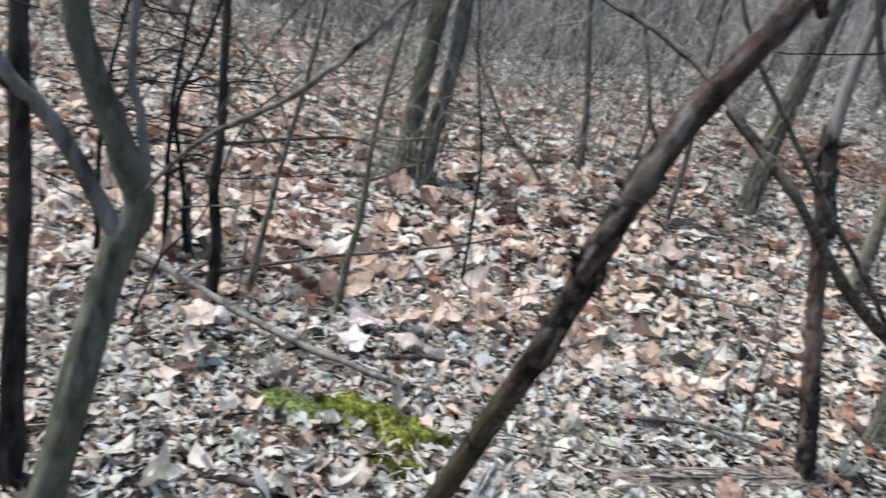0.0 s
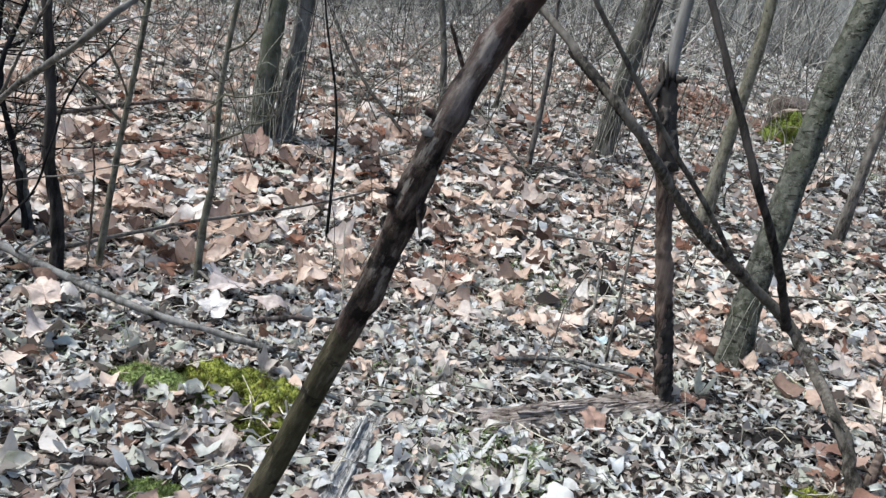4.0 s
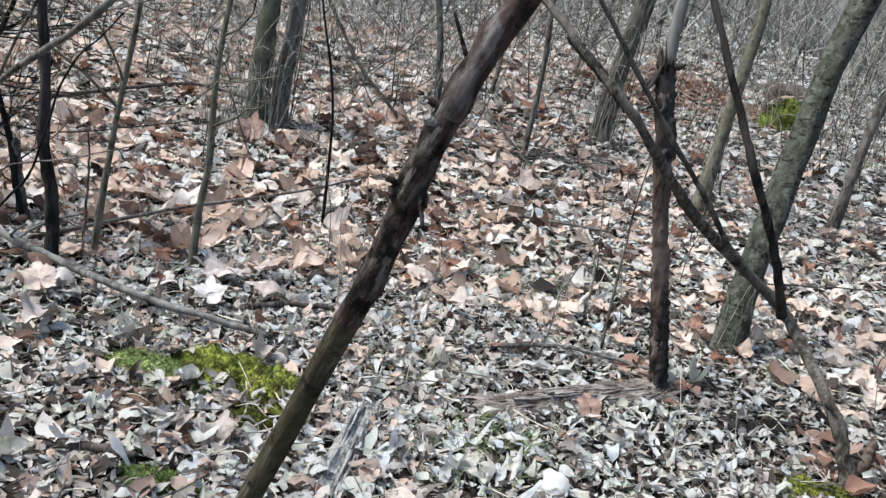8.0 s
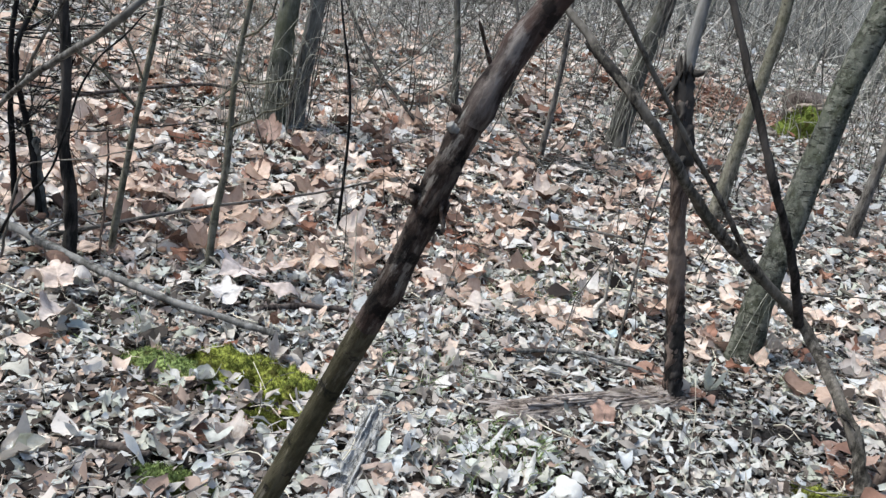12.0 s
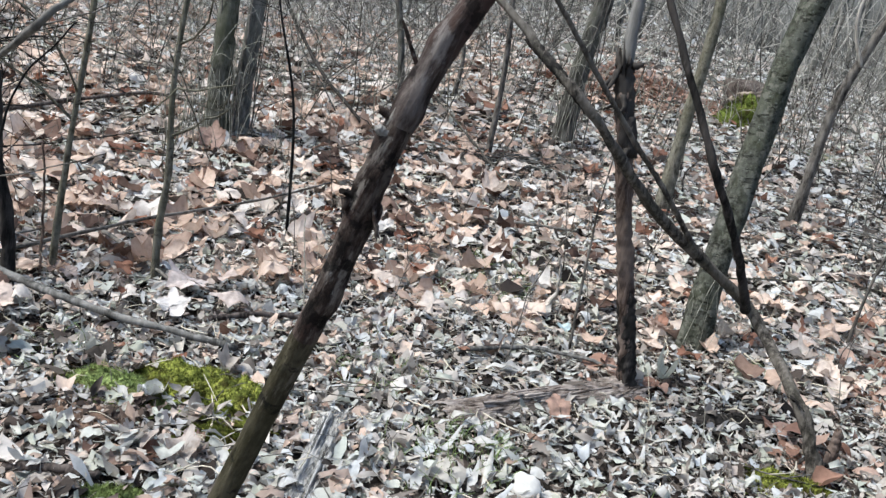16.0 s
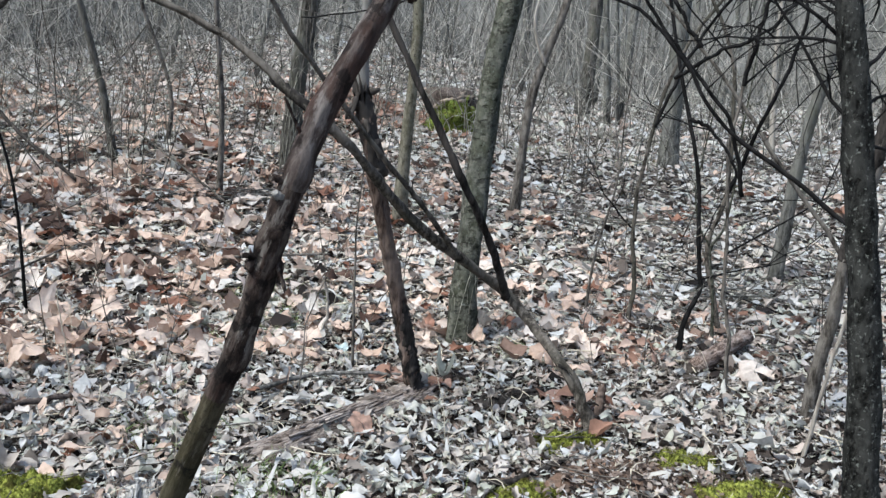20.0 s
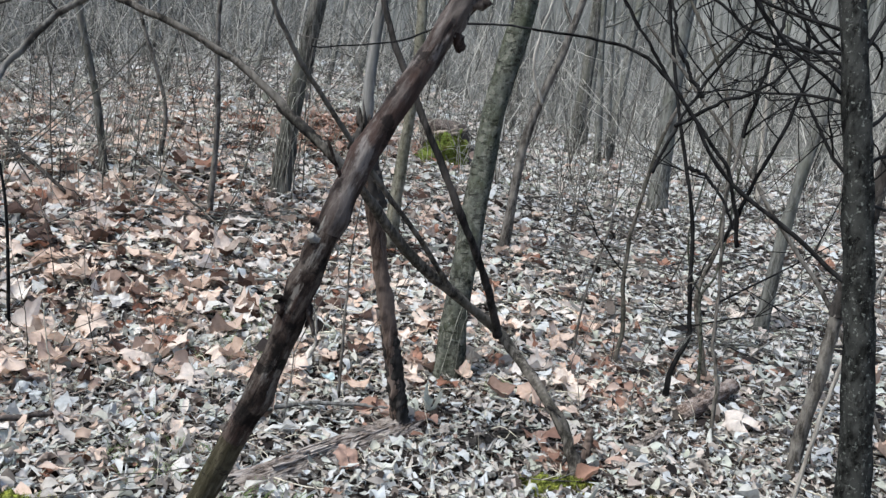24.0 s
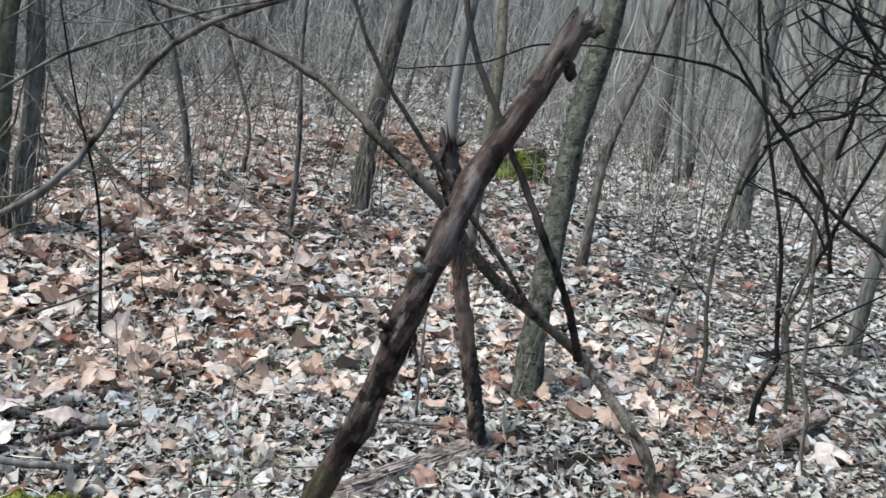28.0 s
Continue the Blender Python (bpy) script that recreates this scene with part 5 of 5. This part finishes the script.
RUST_LEAF = leaf_material("rust_brown_leaf", [(0.0, (0.13, 0.068, 0.047)), (0.4, (0.31, 0.18, 0.13)), (0.8, (0.45, 0.315, 0.25)), (1.0, (0.52, 0.44, 0.39))])
for dx, dy, n, spread in ((1.88, 2.64, 70, 0.1), (1.98, 2.95, 40, 0.07), (1.35, 1.98, 60, 0.09), (0.72, 2.35, 40, 0.08), (2.25, 3.35, 60, 0.16), (2.75, 3.15, 50, 0.15)):
    drift_xy = np.stack([rng.normal(dx, spread, n), rng.normal(dy, spread, n)], -1)
    tagged(new("leaf_drift", mesh_of("leaf_drift", *scatter(*oval_leaf(3, 5), drift_xy, small_sizes(n, 0.06), 0.7, 0.45, 0.03, 0.14, 0.016, 0.03), RUST_LEAF)), "small drift of rust-brown curled leaves", "leaf litter", kind="stuff")
drift_xy = np.stack([rng.normal(2.15, 0.4, 2600), rng.normal(2.55, 0.4, 2600)], -1)
tagged(new("leaf_crumbs", mesh_of("leaf_crumbs", *scatter(*oval_leaf(1, 3), drift_xy, small_sizes(2600, 0.026), 0.7, 0.5, 0.03, 0.1, 0.012, 0.03), CRUMB)), "brown leaf crumbs around the fallen log", "leaf crumbs", kind="stuff")
pile_xy = np.stack([rng.normal(1.9, 0.5, 2600), rng.normal(10.2, 0.42, 2600)], -1)
tagged(new("leaf_pile", mesh_of("leaf_pile", *scatter(*oval_leaf(2, 4), pile_xy, small_sizes(2600, 0.085), 0.6, 0.4, 0.09), RUST_LEAF)), "low mound heaped with rust-brown leaves", "leaf pile", kind="stuff")
z = gz(3.04, 9.45)
stump = thing("mossy_stump", (3.04, 9.45, z - 0.05), "broken stump with tan top and bright green moss", "stump")
part("stump_body", tube([(3.04, 9.45, z - 0.05), (3.04, 9.45, z + 0.2), (3.05, 9.45, z + 0.44)], 0.32, 0.28, 20, 12, 0.12, 0.2, 0.05), BARK_DEAD, stump)
top_v, top_f = blob((3.0, 9.32, z + 0.35), 0.22, 0.2, 0.08, 24, 12, 0.14)
top_v = np.array(top_v)
top_v[:, 2] += 0.38 * (top_v[:, 0] - 3.0)
part("broken_top", (top_v, top_f), BROKEN_WOOD, stump, "tan slanting broken wood")
part("moss_cover", blob((2.98, 9.22, z + 0.05), 0.27, 0.25, 0.29, 30, 16, 0.16), MOSS_STUMP, stump, "bright green moss")
part("moss_fuzz", tufts((2.98, 9.22, z + 0.05), 0.28, 0.26, 0.3, 2500, 0.03), MOSS_STUMP, stump)["kind"] = "stuff"


def brush_material():
    m, nt, b = material("mixed_dry_stems", 0.9)
    g = nt.nodes.new("ShaderNodeNewGeometry")
    nt.links.new(ramp_of(nt, g.outputs["Random Per Island"], [(0.0, (0.03, 0.028, 0.025)), (0.3, (0.13, 0.122, 0.106)), (0.65, (0.28, 0.265, 0.232)), (0.9, (0.41, 0.385, 0.335)), (1.0, (0.5, 0.475, 0.425))]), b.inputs["Base Color"])
    return m


BRUSH = brush_material()


def build_brush():
    """Thin winter undergrowth: upright shoots, arching canes and their twigs."""
    pieces = []
    for n, r0, r1, h, r, a0, a1 in ((150, 7.5, 11, 1.7, 0.005, -52, 2), (40, 9, 11, 1.7, 0.005, 20, 70), (850, 11, 18, 2.4, 0.008, -56, 76), (260, 9.5, 16, 2.2, 0.006, -56, -6), (1450, 18, 34, 3.6, 0.0125, -56, 76)):
        for x, y in fan(n, r0, r1, a0, a1):
            z = gz(x, y)
            hh = h * rng.uniform(0.5, 1.3)
            for p, d in twig_lines((x, y, z - 0.02), (*rng.normal(0, rng.choice((0.3, 0.8)), 2), 1), hh, 1, 0.8, 0.08, 6):
                k = r * (1 if d else 0.6) * rng.uniform(0.6, 1.3)
                pieces.append(tube(p, k, k * 0.35, 3, len(p), 0, resample=False))
    return tagged(new("undergrowth", mesh_of("undergrowth", *joined(pieces), BRUSH)), "tangled bare grey-brown winter undergrowth of thin stems", "undergrowth", kind="stuff")


build_brush()


def build_shoots():
    """Single bare shoots that stand in the open litter."""
    for n, r0, r1, h, r in ((80, 2.9, 6, 0.7, 0.0025), (200, 6, 11, 1.7, 0.005)):
        for x, y in fan(n, r0, r1):
            z = gz(x, y) - 0.02
            pieces = []
            for p, d in twig_lines((x, y, z), (*rng.normal(0, 0.34, 2), 1), h * rng.uniform(0.5, 1.3), 1, 0.6, 0.08, 6):
                k = r * (1 if d else 0.6) * rng.uniform(0.6, 1.3)
                pieces.append(tube(p, k, k * 0.35, 4, len(p), 0, resample=False))
            mat = (BARK_TWIG, BARK_BRANCH, BARK_TWIG, BARK_FAR)[rng.integers(0, 4)]
            simple("bare_shoot", joined(pieces), mat, (x, y, z), "thin bare shoot with a few twigs in leaf litter" if r0 < 6 else "tall thin bare shoot at the thicket's edge", "shoot", "bare shoots")


build_shoots()


def build_woods():
    pieces = []
    for n, r0, r1, h, r in ((100, 26, 50, 11, 0.1),):
        for x, y in fan(n, r0, r1, -62, 75):
            z = gz(x, y)
            k = r * rng.uniform(0.4, 1.4)
            top = np.array([x, y, z]) + np.array([*rng.normal(0, 0.08, 2) * h + np.array([0.05 * h, 0]), h * rng.uniform(0.7, 1.2)])
            mid = (np.array([x, y, z]) + top) / 2 + rng.normal(0, 0.15, 3)
            line = [(x, y, z - 0.05), tuple(mid), tuple(top)]
            pieces.append(tube(line, k, k * 0.3, 7, 10, 0.04, 0.2))
            for _ in range(6):
                s = rng.uniform(0.15, 0.95)
                a = rng.uniform(0, 6.3)
                for p, d in twig_lines(along(line, s), (math.cos(a), math.sin(a), 0.7), h * rng.uniform(0.12, 0.26), 1, 0.6, 0.2, 5):
                    q = k * (0.22 if d else 0.12)
                    pieces.append(tube(p, q, q * 0.4, 3, len(p), 0, resample=False))
    for x, y in fan(130, 7, 40, 75, 298):
        z = gz(x, y)
        pieces.append(tube([(x, y, z - 0.05), (x + rng.normal(0, 0.3), y, z + 4), (x + rng.normal(0, 0.6), y, z + 9)], 0.12, 0.04, 6, 8, 0.04, 0.2))
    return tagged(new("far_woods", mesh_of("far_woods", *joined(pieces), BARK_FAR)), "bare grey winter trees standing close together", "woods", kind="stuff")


build_woods()
for n, r0, r1, h, r in ((12, 11, 16, 6, 0.035), (40, 16, 26, 9, 0.06)):
    for x, y in fan(n, r0, r1, -55, 68):
        k, lean = r * rng.uniform(0.4, 1.4), rng.normal(0.05, 0.08)
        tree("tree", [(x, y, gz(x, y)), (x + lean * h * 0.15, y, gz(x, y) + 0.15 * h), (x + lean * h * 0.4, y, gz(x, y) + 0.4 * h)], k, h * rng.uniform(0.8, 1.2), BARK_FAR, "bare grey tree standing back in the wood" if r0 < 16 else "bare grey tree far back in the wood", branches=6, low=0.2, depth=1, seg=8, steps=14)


def build_backdrop():
    n, m = 120, 12
    a = np.linspace(0, 2 * np.pi, n, endpoint=False)
    top = 15 + 2.5 * np.sin(3 * a) + 1.5 * np.sin(11 * a + 1) + rng.normal(0, 0.7, n)
    hs = np.linspace(-1, 1, m)
    v = np.stack([np.stack([58 * np.sin(a), 58 * np.cos(a), np.where(h < 0, -1.0, h * top)], -1) for h in hs])
    i, j = np.meshgrid(np.arange(n), np.arange(m - 1))
    p, q = (j * n + i).ravel(), (j * n + (i + 1) % n).ravel()
    return tagged(new("backdrop", mesh_of("backdrop", v.reshape(-1, 3), np.stack([p, q, q + n, p + n], -1), DISTANCE)), "distant grey winter woods", "backdrop", kind="structure")


build_backdrop()


def build_bramble():
    """Thin pale arching runners tangled round the feet of the trunks."""
    for cx, cy, n, spread, h, r in ((-1.72, 4.88, 55, 0.16, 1.1, 0.0024), (-2.3, 5.6, 60, 0.8, 0.9, 0.0026), (0.75, 6.7, 26, 0.3, 1.1, 0.003), (-0.9, 7.2, 70, 0.8, 0.9, 0.0032), (3.6, 7.6, 90, 1.2, 1.0, 0.0034), (2.2, 8.4, 60, 0.9, 1.0, 0.0036), (1.1, 2.79, 8, 0.06, 0.5, 0.0015)):
        root = thing("bramble", (cx, cy, gz(cx, cy)), "tangled thin grey-green bramble runners over the leaves", "bramble", "brambles")
        for _ in range(n):
            x, y = rng.normal(cx, spread, 2)[0], rng.normal(cy, spread)
            a, k = rng.uniform(0, 6.3), h * rng.uniform(0.3, 1.0)
            reach = k * rng.uniform(0.2, 1.1)
            z = gz(x, y) - 0.03
            pts = [(x, y, z), (x + 0.25 * reach * math.cos(a), y + 0.25 * reach * math.sin(a), z + 0.75 * k), (x + 0.65 * reach * math.cos(a + 0.3), y + 0.65 * reach * math.sin(a + 0.3), z + k), (x + reach * math.cos(a + 0.6), y + reach * math.sin(a + 0.6), z + k * rng.uniform(0.3, 0.95))]
            part("runner", tube(pts, r * rng.uniform(0.7, 1.3), r * 0.5, 3, 11, 0, 0, 0, 0.012), BRAMBLE, root)


BRAMBLE = bark("grey_green_runner_bark", (0.07, 0.067, 0.052), (0.2, 0.193, 0.155), (0.38, 0.365, 0.31), grain=(40, 40, 20), depth=0.001)
build_bramble()


def stick_heap(cx, cy, n, spread, turn, label):
    """A loose raft of thin dead sticks that lie much the same way."""
    root = thing("stick_heap", (cx, cy, gz(cx, cy)), label, "sticks", "fallen wood")
    for _ in range(n):
        x, y = cx + rng.normal(0, spread), cy + rng.normal(0, spread * 0.35)
        a, k = turn + rng.normal(0, 0.35), rng.uniform(0.25, 0.75)
        pts = []
        for q in (-0.5, -0.1, 0.3, 0.5):
            px, py = x + k * q * math.cos(a), y + k * q * math.sin(a)
            pts.append((px + rng.normal(0, 0.012), py + rng.normal(0, 0.012), gz(px, py) + rng.uniform(0.0, 0.06)))
        w = rng.uniform(0.003, 0.007)
        part("stick", tube(pts, w, w * 0.6, 5, 9, 0.1), (BARK_TWIG, BARK_BLEACHED, BARK_FAR)[rng.integers(0, 3)], root)


stick_heap(0.25, 5.9, 34, 0.42, 0.1, "loose heap of thin grey sticks on the leaves")
stick_heap(3.1, 5.3, 26, 0.5, -0.2, "loose heap of thin grey sticks on the leaves")
stick_heap(3.2, 3.5, 18, 0.3, 0.4, "loose heap of thin brown sticks beyond the log")
stick("leaning_stick", [(-0.513, 2.48, 0.0), (-0.535, 2.49, 0.18), (-0.566, 2.5, 0.4)], 0.0035, 0.002, DRY_GRASS, "thin whitish straw standing upright in leaves", seg=6)
stick("dead_shoot", [(-1.86, 2.55, 0.0), (-1.896, 2.55, 0.17), (-1.896, 2.5, 0.36)], 0.022, 0.016, BARK_FAR, "short broken grey stub beside the shrub", seg=12, category="stub")
stick("dead_shoot", [(-1.465, 2.262, 0.0), (-1.48, 2.3, 0.2), (-1.485, 2.3, 0.4), (-1.5, 2.31, 0.52)], 0.0055, 0.003, WOOD_SNAG, "thin red-brown dead shoot in leaves", seg=6, category="shoot")
stick("leaning_stick", [(-2.6, 4.65, 0.62), (-2.41, 4.6, 0.6), (-2.105, 4.5, 0.56), (-1.798, 4.4, 0.5), (-1.5, 4.3, 0.02)], 0.0065, 0.004, BARK_BRANCH, "thin dark twig slanting down to the leaves", seg=6, twigged=2)
stick("leaning_stick", [(-0.45, 7.4, 1.1), (-0.621, 7.2, 0.87), (-0.949, 6.6, 0.57), (-1.157, 6.0, 0.34), (-1.3, 5.7, 0.0)], 0.0065, 0.004, BARK_BRANCH, "thin dead stick leaning at the thicket's edge", seg=6, twigged=1)
stick("leaning_stick", [(-1.72, 2.04, 0.0), (-1.66, 2.02, 0.33), (-1.593, 2.0, 0.41), (-1.36, 2.0, 0.49), (-1.135, 2.0, 0.6)], 0.005, 0.002, BARK_TWIG, "thin pale twig arching past the dark sapling", seg=6, twigged=1)
stick("leaning_stick", [(-1.6, 1.75, 0.0), (-1.5, 1.72, 0.3), (-1.36, 1.7, 0.5), (-1.27, 1.7, 0.8), (-1.1, 1.68, 1.02)], 0.0055, 0.0025, BARK_DARKTWIG, "thin dark twig leaning by the dark sapling", seg=6)


# ---- loose twigs, straws and single leaves ----
def build_twig_litter():
    pieces, straws = [], []
    for n, r0, r1, ln, r in ((2000, 1.3, 4.5, 0.06, 0.0013), (380, 1.4, 4.5, 0.17, 0.002), (900, 4.5, 9, 0.26, 0.0028)):
        for x, y in fan(n, r0, r1):
            a, k = rng.uniform(0, 6.3), ln * rng.uniform(0.4, 2.2)
            bend = rng.normal(0, 0.12, 2)
            pts = []
            for q in (-0.5, 0, 0.5):
                px, py = x + k * q * math.cos(a) + (bend[0] * k if q == 0 else 0), y + k * q * math.sin(a) + (bend[1] * k if q == 0 else 0)
                pts.append((px, py, gz(px, py) + rng.uniform(0.0, 0.035)))
            w = r * rng.uniform(0.5, 1.8)
            (straws if rng.uniform() < 0.35 else pieces).append(tube(pts, w, w * 0.6, 4, 6, 0.1))
    for x, y in fan(110, 1.5, 5.5):
        a = rng.uniform(0, 6.3)
        h = rng.uniform(0.08, 0.35)
        z = gz(x, y) - 0.04
        pts = [(x, y, z), (x + 0.15 * h * math.cos(a), y + 0.15 * h * math.sin(a), z + h * 0.6), (x + 0.5 * h * math.cos(a), y + 0.5 * h * math.sin(a), z + h)]
        straws.append(tube(pts, 0.0014, 0.0007, 4, 6, 0))
    tagged(new("twig_litter", mesh_of("twig_litter", *joined(pieces), BARK_TWIG)), "small broken grey twigs strewn over the leaves", "twigs", kind="stuff")
    tagged(new("dry_straw", mesh_of("dry_straw", *joined(straws), DRY_GRASS)), "pale dry grass straws among the leaves", "straw", kind="stuff")


build_twig_litter()


def grass_tuft(x, y, spread, n):
    z = gz(x, y) - 0.035
    blades = []
    for _ in range(n):
        a, d = rng.uniform(0, 6.3), spread * math.sqrt(rng.uniform())
        px, py, h = x + d * math.cos(a), y + d * math.sin(a), rng.uniform(0.04, 0.09)
        b = rng.uniform(0, 6.3)
        blades.append(tube([(px, py, z), (px + 0.2 * h * math.cos(b), py + 0.2 * h * math.sin(b), z + 0.7 * h), (px + 0.7 * h * math.cos(b), py + 0.7 * h * math.sin(b), z + h)], 0.0016, 0.0006, 3, 5, 0))
    simple("grass_tuft", joined(blades), GRASS, (x, y, z), "sparse green grass blades coming up through leaves", "grass", "grass tufts", "stuff")


for gx, gy, gs, gn in ((0.24, 3.12, 0.16, 60), (0.0, 2.95, 0.14, 40), (0.15, 1.62, 0.12, 40), (1.28, 2.65, 0.1, 25), (-0.25, 2.4, 0.1, 16)):
    grass_tuft(gx, gy, gs, gn)
for gx, gy, gs, gn in ((0.35, 3.5, 0.3, 120), (0.1, 1.5, 0.2, 70), (0.55, 1.25, 0.2, 50), (-0.15, 2.0, 0.2, 50), (-1.1, 1.7, 0.15, 30), (3.6, 8.3, 0.3, 90), (4.6, 7.6, 0.3, 90)):
    grass_tuft(gx, gy, gs, gn)


def single_leaf(name, x, y, size, lift, lean, heading, colour, label, fold=0.8):
    """One lobed blade with its own curl and a stalk."""
    m, nt, b = material(name + "_blade", 0.7)
    n = noise_of(nt, 28, 4)
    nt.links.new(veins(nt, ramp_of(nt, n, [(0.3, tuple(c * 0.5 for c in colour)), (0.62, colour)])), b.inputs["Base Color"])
    bumped(nt, b, noise_of(nt, 90, 3), 0.5, 0.003)
    t, f, rib = lobed_leaf(2)
    v = curled(t, 1, np.array([size]), fold * 0.3, 0.16, 0.008, 0.035)[0]
    z = gz(x, y) + lift - 0.03
    rot = np.array((Matrix.Rotation(heading, 3, "Z") @ Matrix.Rotation(lean, 3, "X")))
    v = v @ rot.T
    v[:, 2] -= v[:, 2].min()
    root = thing("dry_leaf", (x, y, z), label, "leaf", "single large leaves")
    blade = new("blade", mesh_of("blade", v, f, m, rib=rib))
    blade.parent = root
    s = rot @ np.array([0, -0.45 * size, 0])
    part("stalk", tube([(x, y, z + 0.012), (x + s[0] * 0.6, y + s[1] * 0.6, z + 0.014), (x + s[0] * 1.3, y + s[1] * 1.3, z + 0.01)], 0.0016, 0.0012, 5, 8, 0.05), m, root)


single_leaf("orange", 0.45, 1.9, 0.12, 0.05, 0.55, 0.3, (0.324, 0.208, 0.158), "orange-brown curled leaf propped on the rotten log", 1.2)
single_leaf("rust", 0.98, 2.98, 0.14, 0.03, 0.50, -0.5, (0.261, 0.131, 0.088), "rust-red curled leaf at the mossy tree's foot", 1.2)
single_leaf("rust", 2.05, 3.08, 0.1, 0.03, 0.39, 0.9, (0.235, 0.12, 0.084), "rust-brown rolled leaf under the shrub", 1.4)
single_leaf("white", -1.6, 4.8, 0.17, 0.04, 0.6, 1.0, (0.56, 0.54, 0.51), "whitish large leaf against the twin trunks", 0.8)
single_leaf("brown", -1.62, 4.65, 0.22, 0.02, 1.0, 0.0, (0.308, 0.207, 0.164), "brown upright leaf below the twin trunks", 0.6)
single_leaf("pale", 0.44, 5.15, 0.13, 0.05, 0.28, 1.0, (0.713, 0.698, 0.669), "pale grey leaf lying flat on litter", 0.5)
single_leaf("tan", -0.96, 2.4, 0.19, 0.062, 0.17, 1.2, (0.552, 0.466, 0.422), "tan broad lobed leaf beside the sapling", 0.5)
single_leaf("tan", -0.75, 2.3, 0.18, 0.062, 0.19, 2.2, (0.529, 0.436, 0.385), "tan broad lobed leaf beside the stick", 0.6)
single_leaf("grey", -0.93, 2.14, 0.18, 0.062, 0.11, 0.2, (0.537, 0.501, 0.472), "grey-tan broad lobed leaf beside the stick", 0.5)
single_leaf("tan", -1.28, 1.66, 0.17, 0.062, 0.19, 2.9, (0.553, 0.474, 0.423), "tan broad leaf lying beyond the moss", 0.6)
single_leaf("tan", -1.42, 1.9, 0.2, 0.065, 0.25, 0.7, (0.55, 0.44, 0.37), "tan broad lobed leaf beside the fallen branch", 0.7)
single_leaf("brown", -1.5, 2.02, 0.17, 0.05, 0.4, 2.0, (0.2, 0.12, 0.085), "dark brown curled leaf beside the fallen branch", 1.0)
single_leaf("tan", -0.82, 2.46, 0.19, 0.065, 0.3, 4.0, (0.52, 0.41, 0.35), "tan broad lobed leaf behind the short stick", 0.7)
single_leaf("brown", 0.68, 2.42, 0.13, 0.03, 0.33, 0.5, (0.286, 0.178, 0.135), "brown curled leaf at the dead stem's foot", 1.1)
single_leaf("orange", 1.32, 2.02, 0.1, 0.03, 0.44, 1.8, (0.38, 0.257, 0.193), "orange-tan curled leaf at the bent sapling's foot", 1.0)
single_leaf("dark", 2.43, 4.4, 0.16, 0.03, 0.28, 0.7, (0.082, 0.057, 0.046), "dark brown wet leaf on litter", 1.0)
single_leaf("brown", 2.78, 4.26, 0.15, 0.03, 0.39, 0.2, (0.18, 0.115, 0.09), "dark brown leaf bunch under the shrub", 1.1)
single_leaf("rust", -1.36, 3.7, 0.2, 0.03, 0.28, 1.7, (0.295, 0.179, 0.136), "rust-brown large leaf on litter", 0.9)
single_leaf("brown", -0.18, 2.55, 0.11, 0.03, 0.33, 1.1, (0.199, 0.127, 0.105), "dark brown small curled leaf", 1.2)


single_leaf("blue_grey", 0.53, 2.77, 0.07, 0.03, 0.3, 0.6, (0.36, 0.45, 0.46), "blue-grey lichen-bleached leaf scrap", 1.0)


single_leaf("white", 2.61, 3.42, 0.12, 0.05, 0.35, 0.3, (0.62, 0.61, 0.59), "whitish curled leaf behind the shrub", 0.7)


def large_leaves():
    """The large blades that lie nearest, each one a piece of the litter."""
    shapes = []
    for k in range(24):
        t, f, rib = lobed_leaf(2)
        v = curled(t, 1, np.array([1.0]), 0.34, 0.18, 0.012, 0.075)[0]
        v[:, 2] -= np.percentile(v[:, 2], 20)
        shapes.append(mesh_of("leaf", v, f, LARGE_LEAF, rib=rib))
    xy = bare(fan(560, 1.7, 5.2))
    keep = rng.uniform(0, 1, len(xy)) < np.clip(0.75 - 0.5 * xy[:, 0], 0.07, 1) * np.clip((xy[:, 1] - 1.0) / 1.6, 0.2, 1)
    for x, y in xy[keep][:290]:
        ob = new("leaf", shapes[rng.integers(0, 24)])
        k = float(np.clip(rng.normal(0.115 if x < -0.2 else 0.08, 0.028), 0.05, 0.18))
        m = pose(x, y, gz(x, y) + rng.uniform(-0.022, 0.01), *np.degrees(rng.normal(0, 0.2, 2)), rng.uniform(0, 360)) @ Matrix.Scale(k, 4)
        ob.parent = sycamore_litter
        ob.matrix_basis = m


large_leaves()
